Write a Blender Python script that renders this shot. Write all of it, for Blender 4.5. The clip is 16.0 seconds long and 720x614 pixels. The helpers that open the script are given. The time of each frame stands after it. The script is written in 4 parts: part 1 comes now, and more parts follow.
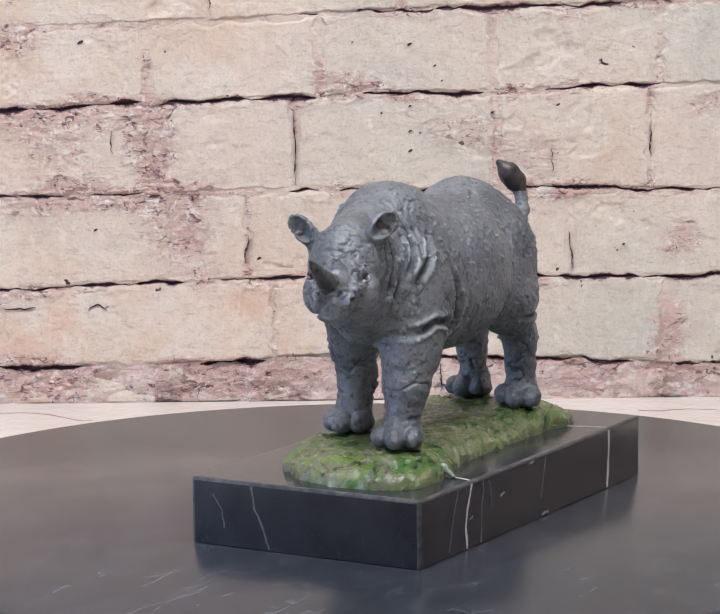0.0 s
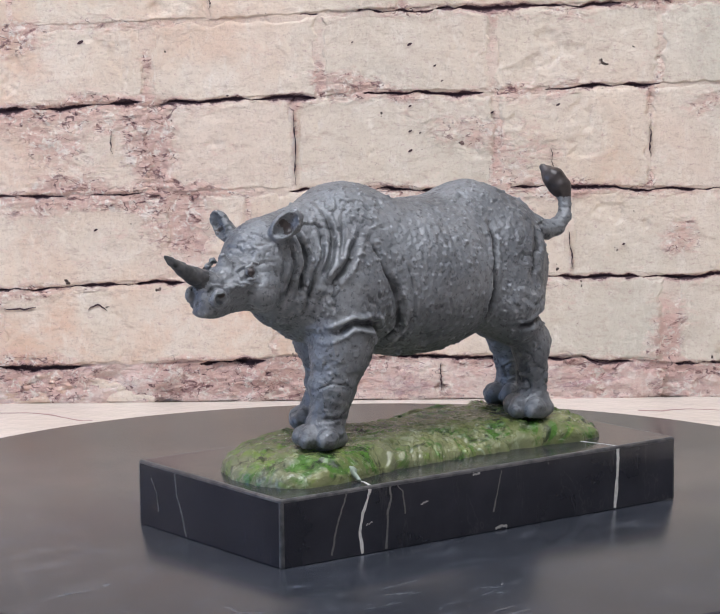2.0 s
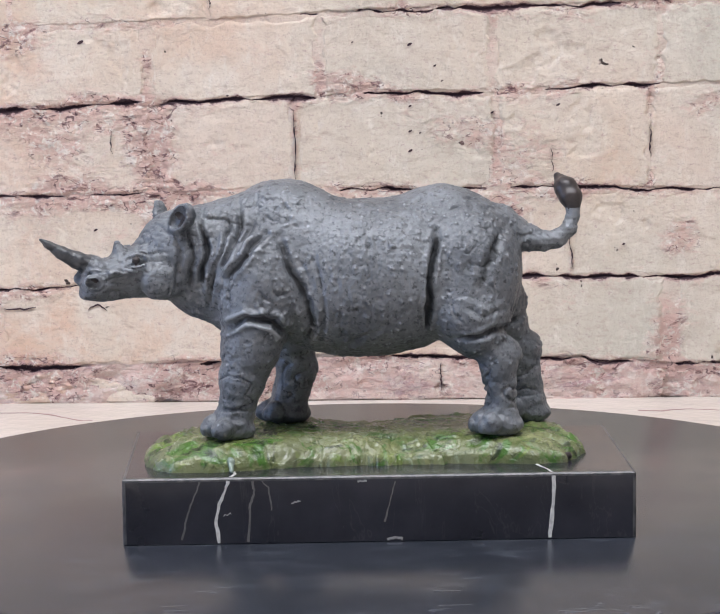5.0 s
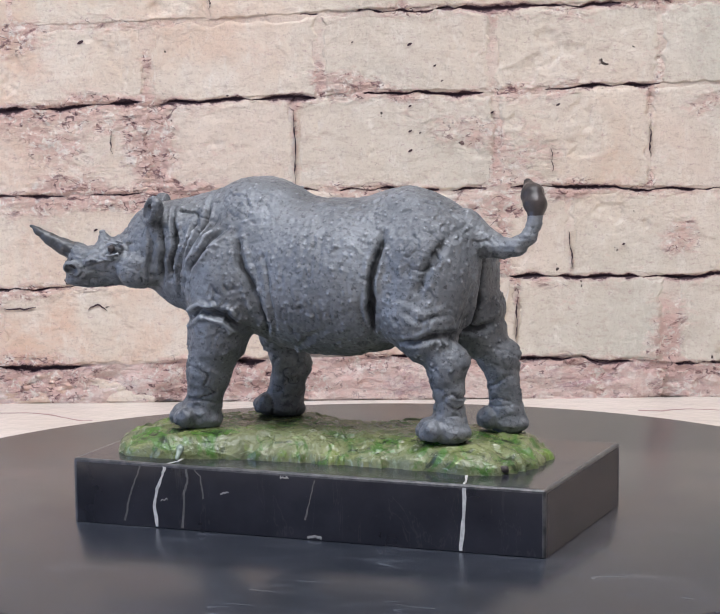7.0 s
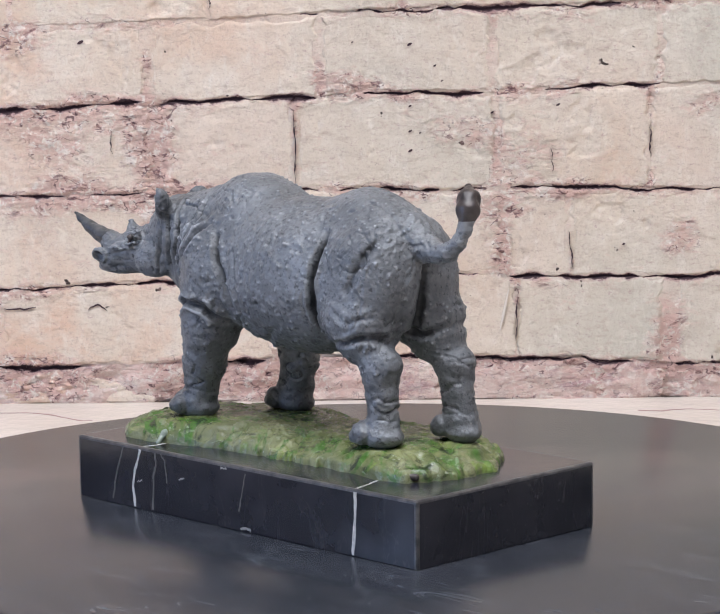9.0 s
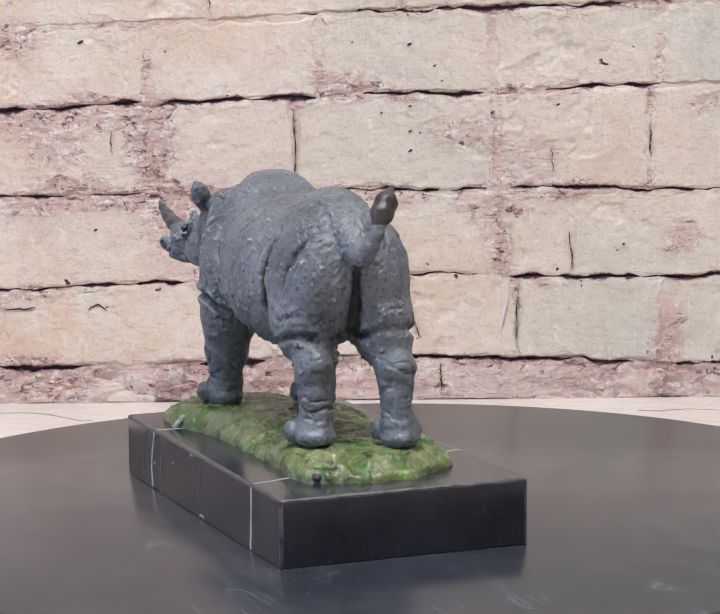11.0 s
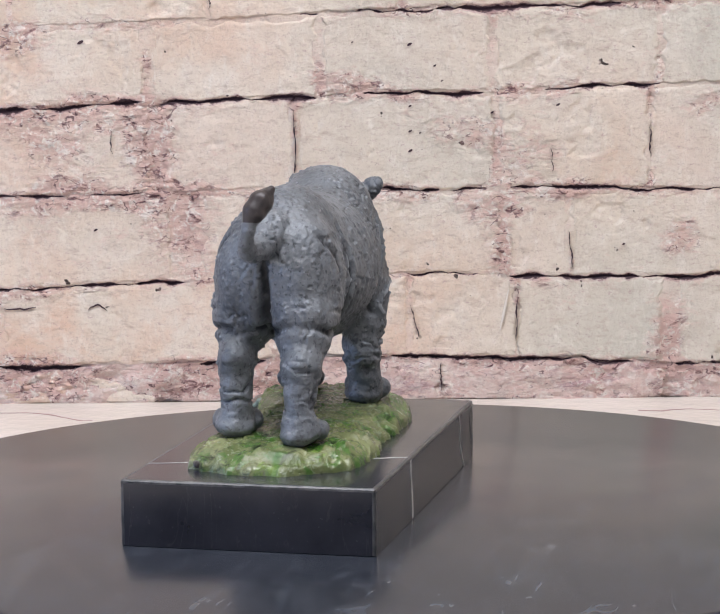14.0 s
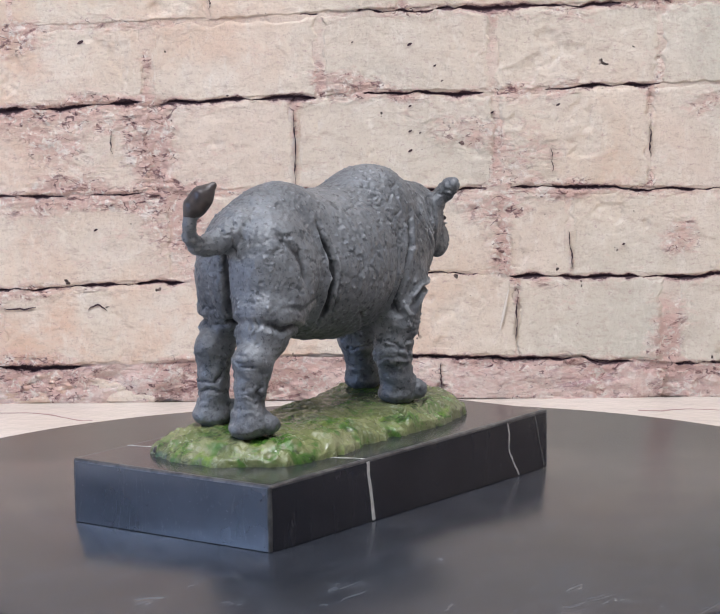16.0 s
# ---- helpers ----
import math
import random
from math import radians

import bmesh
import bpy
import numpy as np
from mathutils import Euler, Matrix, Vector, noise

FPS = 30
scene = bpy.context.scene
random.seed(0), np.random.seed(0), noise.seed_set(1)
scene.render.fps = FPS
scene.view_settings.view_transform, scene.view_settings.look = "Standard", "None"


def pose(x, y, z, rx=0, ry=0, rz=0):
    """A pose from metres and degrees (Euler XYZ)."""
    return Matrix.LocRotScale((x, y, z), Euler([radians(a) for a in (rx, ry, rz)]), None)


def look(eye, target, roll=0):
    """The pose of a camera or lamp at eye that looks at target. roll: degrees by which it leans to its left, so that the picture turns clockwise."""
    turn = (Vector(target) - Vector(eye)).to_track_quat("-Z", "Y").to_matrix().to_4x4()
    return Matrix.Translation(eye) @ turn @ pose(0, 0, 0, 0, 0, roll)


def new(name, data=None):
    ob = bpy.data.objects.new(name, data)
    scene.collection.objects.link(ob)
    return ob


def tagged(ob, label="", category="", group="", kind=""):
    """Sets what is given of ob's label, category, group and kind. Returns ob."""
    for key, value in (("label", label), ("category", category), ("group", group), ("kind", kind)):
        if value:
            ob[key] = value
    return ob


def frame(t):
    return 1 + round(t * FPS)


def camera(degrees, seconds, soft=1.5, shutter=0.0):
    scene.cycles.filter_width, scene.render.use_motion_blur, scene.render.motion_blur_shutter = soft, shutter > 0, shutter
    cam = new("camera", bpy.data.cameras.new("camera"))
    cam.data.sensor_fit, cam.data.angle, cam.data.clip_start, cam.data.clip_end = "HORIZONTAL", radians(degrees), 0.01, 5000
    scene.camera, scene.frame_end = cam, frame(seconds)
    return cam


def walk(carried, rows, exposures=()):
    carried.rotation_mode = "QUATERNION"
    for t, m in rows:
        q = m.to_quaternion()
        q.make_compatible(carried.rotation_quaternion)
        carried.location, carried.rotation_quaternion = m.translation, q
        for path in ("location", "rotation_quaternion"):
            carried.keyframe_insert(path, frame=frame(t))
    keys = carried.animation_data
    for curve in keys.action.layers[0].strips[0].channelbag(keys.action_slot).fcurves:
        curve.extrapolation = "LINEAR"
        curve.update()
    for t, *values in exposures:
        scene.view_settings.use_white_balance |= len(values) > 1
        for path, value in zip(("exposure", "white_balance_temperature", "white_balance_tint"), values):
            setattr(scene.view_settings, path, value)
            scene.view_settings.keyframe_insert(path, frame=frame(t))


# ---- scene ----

# ------------------------------------------------------------ camera
cam = camera(16.5125, 16.0, soft=1.3)
EYE = (0.0, -1.00702, 0.21616)
VIEW = look(EYE, (-0.00452, 0.0, 0.08067), -0.617)
walk(cam, [(0.0, VIEW), (16.0, VIEW)])

# turn of the disc in degrees
TURN = [(0.0, -119.9), (1.5, -137.65), (3.5, -160.85), (5.25, -181.2), (7.0, -201.54), (9.0, -225.0),
        (11.0, -248.2), (12.5, -265.54), (14.5, -288.8), (16.0, -305.95)]

# ------------------------------------------------------------ world and light
world = bpy.data.worlds.new("world")
scene.world = world
world.use_nodes = True
nt = world.node_tree
sky = nt.nodes.new("ShaderNodeTexSky")
sky.sky_type = "NISHITA"
sky.sun_disc = False
sky.sun_elevation, sky.sun_rotation = radians(35), radians(200)
nt.links.new(sky.outputs[0], nt.nodes["Background"].inputs[0])
nt.nodes["Background"].inputs[1].default_value = 0.10


def area(name, m, sx, sy, watts, colour):
    d = bpy.data.lights.new(name, "AREA")
    d.shape, d.size, d.size_y, d.energy, d.color = "RECTANGLE", sx, sy, watts, colour
    ob = new(name, d)
    ob.matrix_world = m
    return ob


CEIL = 1.45
area("ceiling_panel_light", look((-0.02, -0.52, CEIL - 0.045), (-0.02, -0.50, 0.0)), 1.25, 0.6, 26.6, (0.934, 0.972, 1.062))
area("window_light", look((-1.495, -0.485, 0.34), (0.0, -0.485, 0.34)), 0.39, 0.28, 8.5, (0.42, 0.60, 1.0))
scene.view_settings.exposure = 0.0

# ------------------------------------------------------------ noise on arrays


def lattice(ix, iy, iz, seed):
    h = (ix.astype(np.int64) * 374761393 + iy.astype(np.int64) * 668265263 + iz.astype(np.int64) * 2147483647 + seed * 974711) & 0xFFFFFFFF
    h = ((h ^ (h >> 13)) * 1274126177) & 0xFFFFFFFF
    h = ((h ^ (h >> 16)) * 2246822519) & 0xFFFFFFFF
    return ((h ^ (h >> 15)) & 0xFFFF).astype(np.float32) / 32767.5 - 1.0


def grain(x, y, z, seed=0):
    """Smooth noise between -1 and 1 with cells of size 1."""
    fx, fy, fz = np.floor(x), np.floor(y), np.floor(z)
    u, v, w = x - fx, y - fy, z - fz
    u, v, w = (a * a * (3 - 2 * a) for a in (u, v, w))
    out = 0.0
    for i in (0, 1):
        for j in (0, 1):
            for k in (0, 1):
                out = out + lattice(fx + i, fy + j, fz + k, seed) * (u if i else 1 - u) * (v if j else 1 - v) * (w if k else 1 - w)
    return out


def rough(x, y, z, octaves=4, seed=0):
    out, amp, f = 0.0, 1.0, 1.0
    for o in range(octaves):
        out = out + amp * grain(x * f, y * f, z * f, seed + o)
        amp, f = amp * 0.5, f * 2.03
    return out


# ------------------------------------------------------------ materials


class Nodes:
    """A small node writer for one principled material."""

    def __init__(self, name):
        self.m = bpy.data.materials.new(name)
        self.m.use_nodes = True
        self.t = self.m.node_tree
        self.b = self.t.nodes["Principled BSDF"]
        c = self.t.nodes.new("ShaderNodeTexCoord")
        self.co = c.outputs["Object"]

    def put(self, socket, value):
        if isinstance(value, bpy.types.NodeSocket):
            self.t.links.new(value, socket)
        elif isinstance(value, tuple) and len(value) == 3 and socket.type == "RGBA":
            socket.default_value = (*value, 1)
        else:
            socket.default_value = value

    def noise(self, scale, detail=4, roughness=0.55, distortion=0.0, co=None):
        n = self.t.nodes.new("ShaderNodeTexNoise")
        self.put(n.inputs["Vector"], co or self.co)
        for k, v in (("Scale", scale), ("Detail", detail), ("Roughness", roughness), ("Distortion", distortion)):
            n.inputs[k].default_value = v
        return n.outputs["Fac"]

    def cells(self, scale, feature="F1", co=None, out="Distance"):
        n = self.t.nodes.new("ShaderNodeTexVoronoi")
        n.feature = feature
        self.put(n.inputs["Vector"], co or self.co)
        n.inputs["Scale"].default_value = scale
        return n.outputs[out]

    def stretch(self, sx, sy, sz, rz=0.0):
        n = self.t.nodes.new("ShaderNodeMapping")
        self.put(n.inputs["Vector"], self.co)
        n.inputs["Scale"].default_value = (sx, sy, sz)
        n.inputs["Rotation"].default_value = (0, 0, radians(rz))
        return n.outputs[0]

    def ramp(self, fac, lo, hi, a=0.0, b=1.0):
        n = self.t.nodes.new("ShaderNodeMapRange")
        self.put(n.inputs["Value"], fac)
        for k, v in (("From Min", lo), ("From Max", hi), ("To Min", a), ("To Max", b)):
            n.inputs[k].default_value = v
        return n.outputs[0]

    def mix(self, fac, a, b, blend="MIX"):
        n = self.t.nodes.new("ShaderNodeMix")
        n.data_type, n.blend_type = "RGBA", blend
        self.put(n.inputs["Factor"], fac)
        self.put(n.inputs[6], a)
        self.put(n.inputs[7], b)
        return n.outputs[2]

    def maths(self, op, a, b=0.0):
        n = self.t.nodes.new("ShaderNodeMath")
        n.operation = op
        self.put(n.inputs[0], a)
        self.put(n.inputs[1], b)
        return n.outputs[0]

    def attribute(self, name):
        a = self.t.nodes.new("ShaderNodeAttribute")
        a.attribute_name = name
        return a.outputs["Fac"]

    def any_of(self):
        return self.t.nodes.new("ShaderNodeObjectInfo").outputs["Random"]

    def bump(self, height, distance, strength=1.0):
        n = self.t.nodes.new("ShaderNodeBump")
        self.put(n.inputs["Height"], height)
        n.inputs["Distance"].default_value = distance
        n.inputs["Strength"].default_value = strength
        if self.b.inputs["Normal"].links:
            self.put(n.inputs["Normal"], self.b.inputs["Normal"].links[0].from_socket)
        self.put(self.b.inputs["Normal"], n.outputs[0])

    def surface(self, colour=None, rough=None, metal=None, spec=None):
        for k, v in (("Base Color", colour), ("Roughness", rough), ("Metallic", metal), ("Specular IOR Level", spec)):
            if v is not None:
                self.put(self.b.inputs[k], v)
        return self.m


def mat_bronze():
    n = Nodes("patinated_bronze")
    c = n.mix(n.ramp(n.noise(38, 4, 0.6), 0.36, 0.66), (0.110, 0.117, 0.129), (0.225, 0.238, 0.257))
    c = n.mix(n.ramp(n.noise(420, 3, 0.6), 0.52, 0.72, 0, 0.4), c, (0.29, 0.30, 0.315))
    c = n.mix(n.ramp(n.noise(75, 6, 0.75), 0.53, 0.66, 0, 0.5), c, (0.060, 0.063, 0.069))
    c = n.mix(n.ramp(n.noise(520, 3, 0.65), 0.57, 0.66, 0, 0.65), c, (0.030, 0.031, 0.035))
    c = n.mix(n.ramp(n.noise(170, 3, 0.6, 0.4), 0.63, 0.68, 0, 0.6), c, (0.040, 0.042, 0.047))
    # Wart tips and ridges lightened: rubbed bronze with painted-in highlights.
    c = n.mix(n.ramp(n.attribute("rubbed_glint"), 0.25, 0.6, 0, 0.55), c, (0.38, 0.40, 0.425))
    # Cuts darkened by depth: dark wash with the folds' shade put into the colour.
    c = n.mix(n.ramp(n.attribute("wash_shade"), 0.12, 0.75, 0, 0.88), c, (0.022, 0.023, 0.026))
    # Raised spots paler: worn patina, and the warts' highlights put into the colour.
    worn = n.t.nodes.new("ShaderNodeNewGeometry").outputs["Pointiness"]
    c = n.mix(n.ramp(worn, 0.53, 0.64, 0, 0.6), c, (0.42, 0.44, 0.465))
    n.bump(n.noise(1000, 4, 0.65), 0.00025)
    n.bump(n.noise(300, 4, 0.6), 0.0003)
    n.bump(n.cells(520), 0.0003, 0.8)
    return n.surface(c, n.ramp(n.noise(160, 3), 0.3, 0.7, 0.44, 0.56), 0.25, 0.55)


def mat_horn(name, a, b):
    n = Nodes(name)
    c = n.mix(n.ramp(n.noise(240, 4), 0.35, 0.65), a, b)
    n.bump(n.noise(800, 3), 0.0001)
    return n.surface(c, 0.4, 0.15)


def mat_grass():
    n = Nodes("green_painted_moss")
    c = n.mix(n.ramp(n.noise(45, 5, 0.65, 0.6), 0.38, 0.60), (0.105, 0.130, 0.045), (0.225, 0.240, 0.110))
    c = n.mix(n.ramp(n.noise(20, 3, 0.6, 0.4), 0.45, 0.62, 0, 0.6), c, (0.185, 0.190, 0.125))
    c = n.mix(n.ramp(n.noise(75, 5, 0.65, 1.0), 0.50, 0.60, 0, 0.9), c, (0.050, 0.140, 0.018))
    c = n.mix(n.ramp(n.noise(60, 5, 0.65, 1.2), 0.56, 0.66, 0, 0.8), c, (0.160, 0.250, 0.040))
    c = n.mix(n.ramp(n.noise(110, 6, 0.75, 1.5, n.stretch(1, 1, 1, 20)), 0.58, 0.66, 0, 0.55), c, (0.36, 0.43, 0.29))
    c = n.mix(n.ramp(n.noise(80, 6, 0.7, 0.8), 0.55, 0.64, 0, 0.85), c, (0.014, 0.022, 0.010))
    c = n.mix(n.ramp(n.noise(420, 3, 0.7), 0.66, 0.72, 0, 0.5), c, (0.50, 0.54, 0.42))
    n.bump(n.noise(330, 5, 0.6, 0.8), 0.0006)
    n.bump(n.noise(120, 4, 0.6, 1.0), 0.0010)
    return n.surface(c, n.ramp(n.noise(110, 3), 0.35, 0.65, 0.12, 0.32), 0.0, 0.6)


def mat_marble():
    n = Nodes("black_marble")
    c = n.mix(n.ramp(n.noise(30, 5, 0.6), 0.35, 0.7), (0.017, 0.017, 0.023), (0.032, 0.032, 0.041))
    c = n.mix(n.ramp(n.noise(900, 2, 0.7), 0.70, 0.78, 0, 0.5), c, (0.18, 0.18, 0.19))
    v = n.maths("ABSOLUTE", n.maths("SUBTRACT", n.noise(16, 5, 0.6, 0.8, n.stretch(2.2, 2.2, 0.6)), 0.5))
    c = n.mix(n.ramp(v, 0.0, 0.005, 0.07, 0.0), c, (0.22, 0.21, 0.20))
    n.bump(n.noise(140, 3), 0.0001)
    return n.surface(c, n.ramp(n.noise(60, 4), 0.3, 0.7, 0.14, 0.22), 0.0, 0.7)


def mat_vein(name, colour):
    n = Nodes(name)
    c = n.mix(n.ramp(n.noise(500, 4), 0.3, 0.7), colour, tuple(0.6 * a for a in colour))
    return n.surface(c, 0.25, 0.0)


def mat_edge():
    n = Nodes("marble_edge_highlight")
    # Bevels paler than the block: their edge highlight put into the colour.
    c = n.mix(n.ramp(n.noise(220, 5, 0.7), 0.4, 0.65), (0.030, 0.030, 0.034), (0.115, 0.11, 0.11))
    return n.surface(c, 0.35, 0.0)


def mat_disc():
    n = Nodes("scratched_black_disc")
    c = n.mix(n.ramp(n.noise(9, 4, 0.5), 0.3, 0.7), (0.018, 0.021, 0.028), (0.028, 0.031, 0.040))
    for ang, sc in ((20, 11), (-55, 14), (83, 12), (-12, 17), (50, 15), (-80, 19)):
        line = n.maths("ABSOLUTE", n.maths("SUBTRACT", n.noise(sc, 2, 0.5, 0.3, n.stretch(0.5, 2.2, 1, ang)), 0.5))
        here = n.ramp(n.noise(20 + sc, 4, 0.7, 0.3), 0.42, 0.62, 0, 0.26)
        c = n.mix(n.maths("MULTIPLY", here, n.ramp(line, 0.001, 0.010, 1.0, 0.0)), c, (0.13, 0.145, 0.17))
    c = n.mix(n.ramp(n.noise(40, 5, 0.7), 0.5, 0.7, 0, 0.35), c, (0.06, 0.065, 0.08))
    c = n.mix(n.ramp(n.noise(430, 2, 0.6), 0.735, 0.765, 0, 0.8), c, (0.36, 0.36, 0.35))
    return n.surface(c, n.ramp(n.noise(20, 4, 0.6), 0.3, 0.7, 0.19, 0.26), 0.0, 0.5)


def weathered(n, c, base_wear=0.0):
    """Crumbled pink patches, pale flecks, short cracks, and mauve open joints with painted-in shade over a painted
    face.
    """
    wear = n.maths("ADD", n.attribute("wear"), base_wear)
    joint_shade = n.attribute("joint_shade")
    fine = n.noise(190, 5, 0.7, 0.6, n.stretch(0.7, 1, 1.25))
    worn = n.maths("ADD", wear, n.ramp(fine, 0.3, 0.7, -0.45, 0.45))
    c = n.mix(n.ramp(worn, 0.25, 0.95, 0, 0.72), c, (0.70, 0.445, 0.385))
    c = n.mix(n.maths("MULTIPLY", n.ramp(wear, 0.2, 0.6), n.ramp(n.noise(210, 4, 0.7, 0.8), 0.52, 0.60, 0, 0.8)), c, (0.82, 0.745, 0.67))
    flecks = n.noise(150, 5, 0.7, 0.9, n.stretch(0.6, 1, 1.35))
    c = n.mix(n.maths("MULTIPLY", n.ramp(wear, 0.20, 0.7), n.ramp(flecks, 0.555, 0.61, 0, 0.85)), c, (0.36, 0.20, 0.185))
    c = n.mix(n.maths("MULTIPLY", n.ramp(wear, 0.25, 0.7), n.ramp(flecks, 0.62, 0.67, 0, 0.95)), c, (0.10, 0.055, 0.06))
    hair = n.maths("ABSOLUTE", n.maths("SUBTRACT", n.noise(85, 3, 0.6, 0.4, n.stretch(0.6, 1, 1.4)), 0.5))
    short = n.maths("MULTIPLY", n.ramp(wear, 0.22, 0.55), n.ramp(n.noise(140, 3, 0.6), 0.52, 0.58))
    c = n.mix(n.maths("MULTIPLY", short, n.ramp(hair, 0.006, 0.020, 0.9, 0.0)), c, (0.17, 0.09, 0.095))
    # Open joints: mauve mortar edge, then joint shade put in as near-black colour.
    ragged = n.maths("ADD", joint_shade, n.ramp(n.noise(420, 5, 0.75, 0.7, n.stretch(0.7, 1, 1.2)), 0.3, 0.7, -0.42, 0.42))
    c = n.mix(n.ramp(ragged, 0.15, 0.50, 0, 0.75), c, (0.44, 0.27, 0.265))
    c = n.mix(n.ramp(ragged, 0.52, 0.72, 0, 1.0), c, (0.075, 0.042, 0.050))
    n.bump(n.maths("MULTIPLY", n.ramp(wear, 0.0, 1.0, 0.1, 1.0), n.noise(240, 5, 0.72, 0.6, n.stretch(0.6, 1, 1.3))), 0.0030)
    return c


def painted(n):
    """The lime-painted brick face in cream, peach and grey-beige."""
    r = n.any_of()
    tone = n.attribute("tone")
    c = n.mix(n.ramp(n.noise(11, 5, 0.6, 0.3), 0.36, 0.66), (0.750, 0.640, 0.535), (0.675, 0.585, 0.475))
    c = n.mix(n.maths("MULTIPLY", n.ramp(n.noise(22, 5, 0.65, 0.5), 0.42, 0.62, 0, 0.9), n.ramp(tone, -0.1, 0.9, 0.0, 0.9)), c, (0.70, 0.475, 0.345))
    # Grey-beige towards the right, set darker to carry the light's falloff there.
    c = n.mix(n.ramp(tone, 0.0, -1.0, 0.0, 0.8), c, (0.56, 0.530, 0.450))
    c = n.mix(n.maths("MULTIPLY", n.ramp(n.noise(7, 4, 0.6, 0.4), 0.42, 0.74, 0, 0.5), r), c, (0.71, 0.54, 0.455))
    c = n.mix(n.ramp(n.noise(48, 6, 0.7, 0.8), 0.50, 0.74, 0, 0.65), c, (0.78, 0.705, 0.615))
    c = n.mix(n.ramp(n.noise(120, 6, 0.75, 0.4, n.stretch(1.6, 1, 0.5)), 0.54, 0.68, 0, 0.45), c, (0.81, 0.745, 0.665))
    c = n.mix(n.ramp(n.noise(230, 4, 0.7, 0.5, n.stretch(0.45, 1, 1.2)), 0.54, 0.70, 0, 0.55), c, (0.49, 0.365, 0.29))
    c = n.mix(n.ramp(n.noise(620, 3, 0.7), 0.56, 0.70, 0, 0.45), c, (0.42, 0.32, 0.26))
    c = n.mix(n.ramp(n.noise(120, 2, 0.5), 0.745, 0.765), c, (0.05, 0.035, 0.03))
    n.bump(n.noise(480, 5, 0.7), 0.0006)
    n.bump(n.noise(70, 5, 0.65, 0.6), 0.0010)
    return c


def mat_brick():
    n = Nodes("painted_brick")
    return n.surface(weathered(n, painted(n)), 0.8, 0.0, 0.3)


def mat_crumbled():
    n = Nodes("crumbled_pink_brick")
    c = n.mix(n.ramp(n.noise(30, 6, 0.7, 0.5), 0.36, 0.64), (0.70, 0.51, 0.455), (0.765, 0.645, 0.565))
    c = n.mix(n.ramp(n.noise(38, 6, 0.75, 0.9, n.stretch(0.5, 1, 1.4)), 0.54, 0.64, 0, 0.75), c, (0.38, 0.235, 0.26))
    c = n.mix(n.ramp(n.noise(90, 6, 0.75), 0.55, 0.65, 0, 0.85), c, (0.81, 0.73, 0.68))
    n.bump(n.noise(150, 6, 0.75, 0.8, n.stretch(0.6, 1, 1.3)), 0.002)
    return n.surface(weathered(n, c, 0.38), 0.85, 0.0, 0.2)


def mat_mortar():
    n = Nodes("pink_mortar")
    c = n.mix(n.ramp(n.noise(35, 5, 0.7), 0.4, 0.6, 0.05, 0.45), painted(n), (0.71, 0.555, 0.48))
    return n.surface(weathered(n, c, 0.08), 0.85, 0.0, 0.2)


def mat_plaster(name, a, b, scale=9, gloss=0.7):
    n = Nodes(name)
    c = n.mix(n.ramp(n.noise(scale, 6, 0.6), 0.35, 0.65), a, b)
    n.bump(n.noise(scale * 14, 4), 0.0008)
    return n.surface(c, gloss, 0.0, 0.3)


def mat_plain(name, colour, rough_, glow=0.0):
    n = Nodes(name)
    c = n.mix(n.ramp(n.noise(30, 4), 0.3, 0.7), colour, tuple(0.85 * a for a in colour))
    if glow:
        n.b.inputs["Emission Color"].default_value = (*colour, 1)
        n.b.inputs["Emission Strength"].default_value = glow
    return n.surface(c, rough_)


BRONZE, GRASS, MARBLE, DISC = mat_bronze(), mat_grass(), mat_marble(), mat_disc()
DARK_BROWN = mat_horn("dark_brown", (0.030, 0.024, 0.024), (0.060, 0.048, 0.046))
HORN = mat_horn("dark_horn", (0.028, 0.029, 0.032), (0.075, 0.077, 0.082))
EDGE = mat_edge()
DRIP = mat_vein("pale_green_drip", (0.30, 0.36, 0.30))
VEIN, FAINT = mat_vein("white_vein", (0.74, 0.72, 0.69)), mat_vein("faint_vein", (0.16, 0.155, 0.15))
CHIP = mat_vein("pale_chip", (0.40, 0.39, 0.38))
BRICK, MORTAR, CRUMBLED = mat_brick(), mat_mortar(), mat_crumbled()
TABLE = mat_plaster("cream_table_sheet", (0.80, 0.73, 0.66), (0.72, 0.64, 0.57), 7, 0.25)
PAINT = mat_plaster("painted_room_wall", (0.26, 0.26, 0.27), (0.22, 0.22, 0.23), 3)
WHITE = mat_plaster("ceiling_paint", (0.55, 0.55, 0.55), (0.50, 0.50, 0.50), 3)
PANEL = mat_plain("lit_diffuser", (1.0, 0.95, 0.88), 0.5, 2.0)
FRAME = mat_plain("white_window_frame", (0.75, 0.76, 0.78), 0.4)
CRACK = mat_plain("crack_dark", (0.060, 0.032, 0.038), 0.9)
MAUVE = mat_plain("pale_mauve_grit", (0.34, 0.215, 0.215), 0.9)

# ------------------------------------------------------------ mesh helpers


def part(name, data, material, parent=None, label=""):
    """Link a bmesh or a mesh as one object, under parent if there is one."""
    if isinstance(data, bmesh.types.BMesh):
        me = bpy.data.meshes.new(name)
        data.to_mesh(me)
        data.free()
    else:
        me = data
    if material and not me.materials:
        me.materials.append(material)
    ob = new(name, me)
    if parent:
        ob.parent = parent
    return tagged(ob, label)


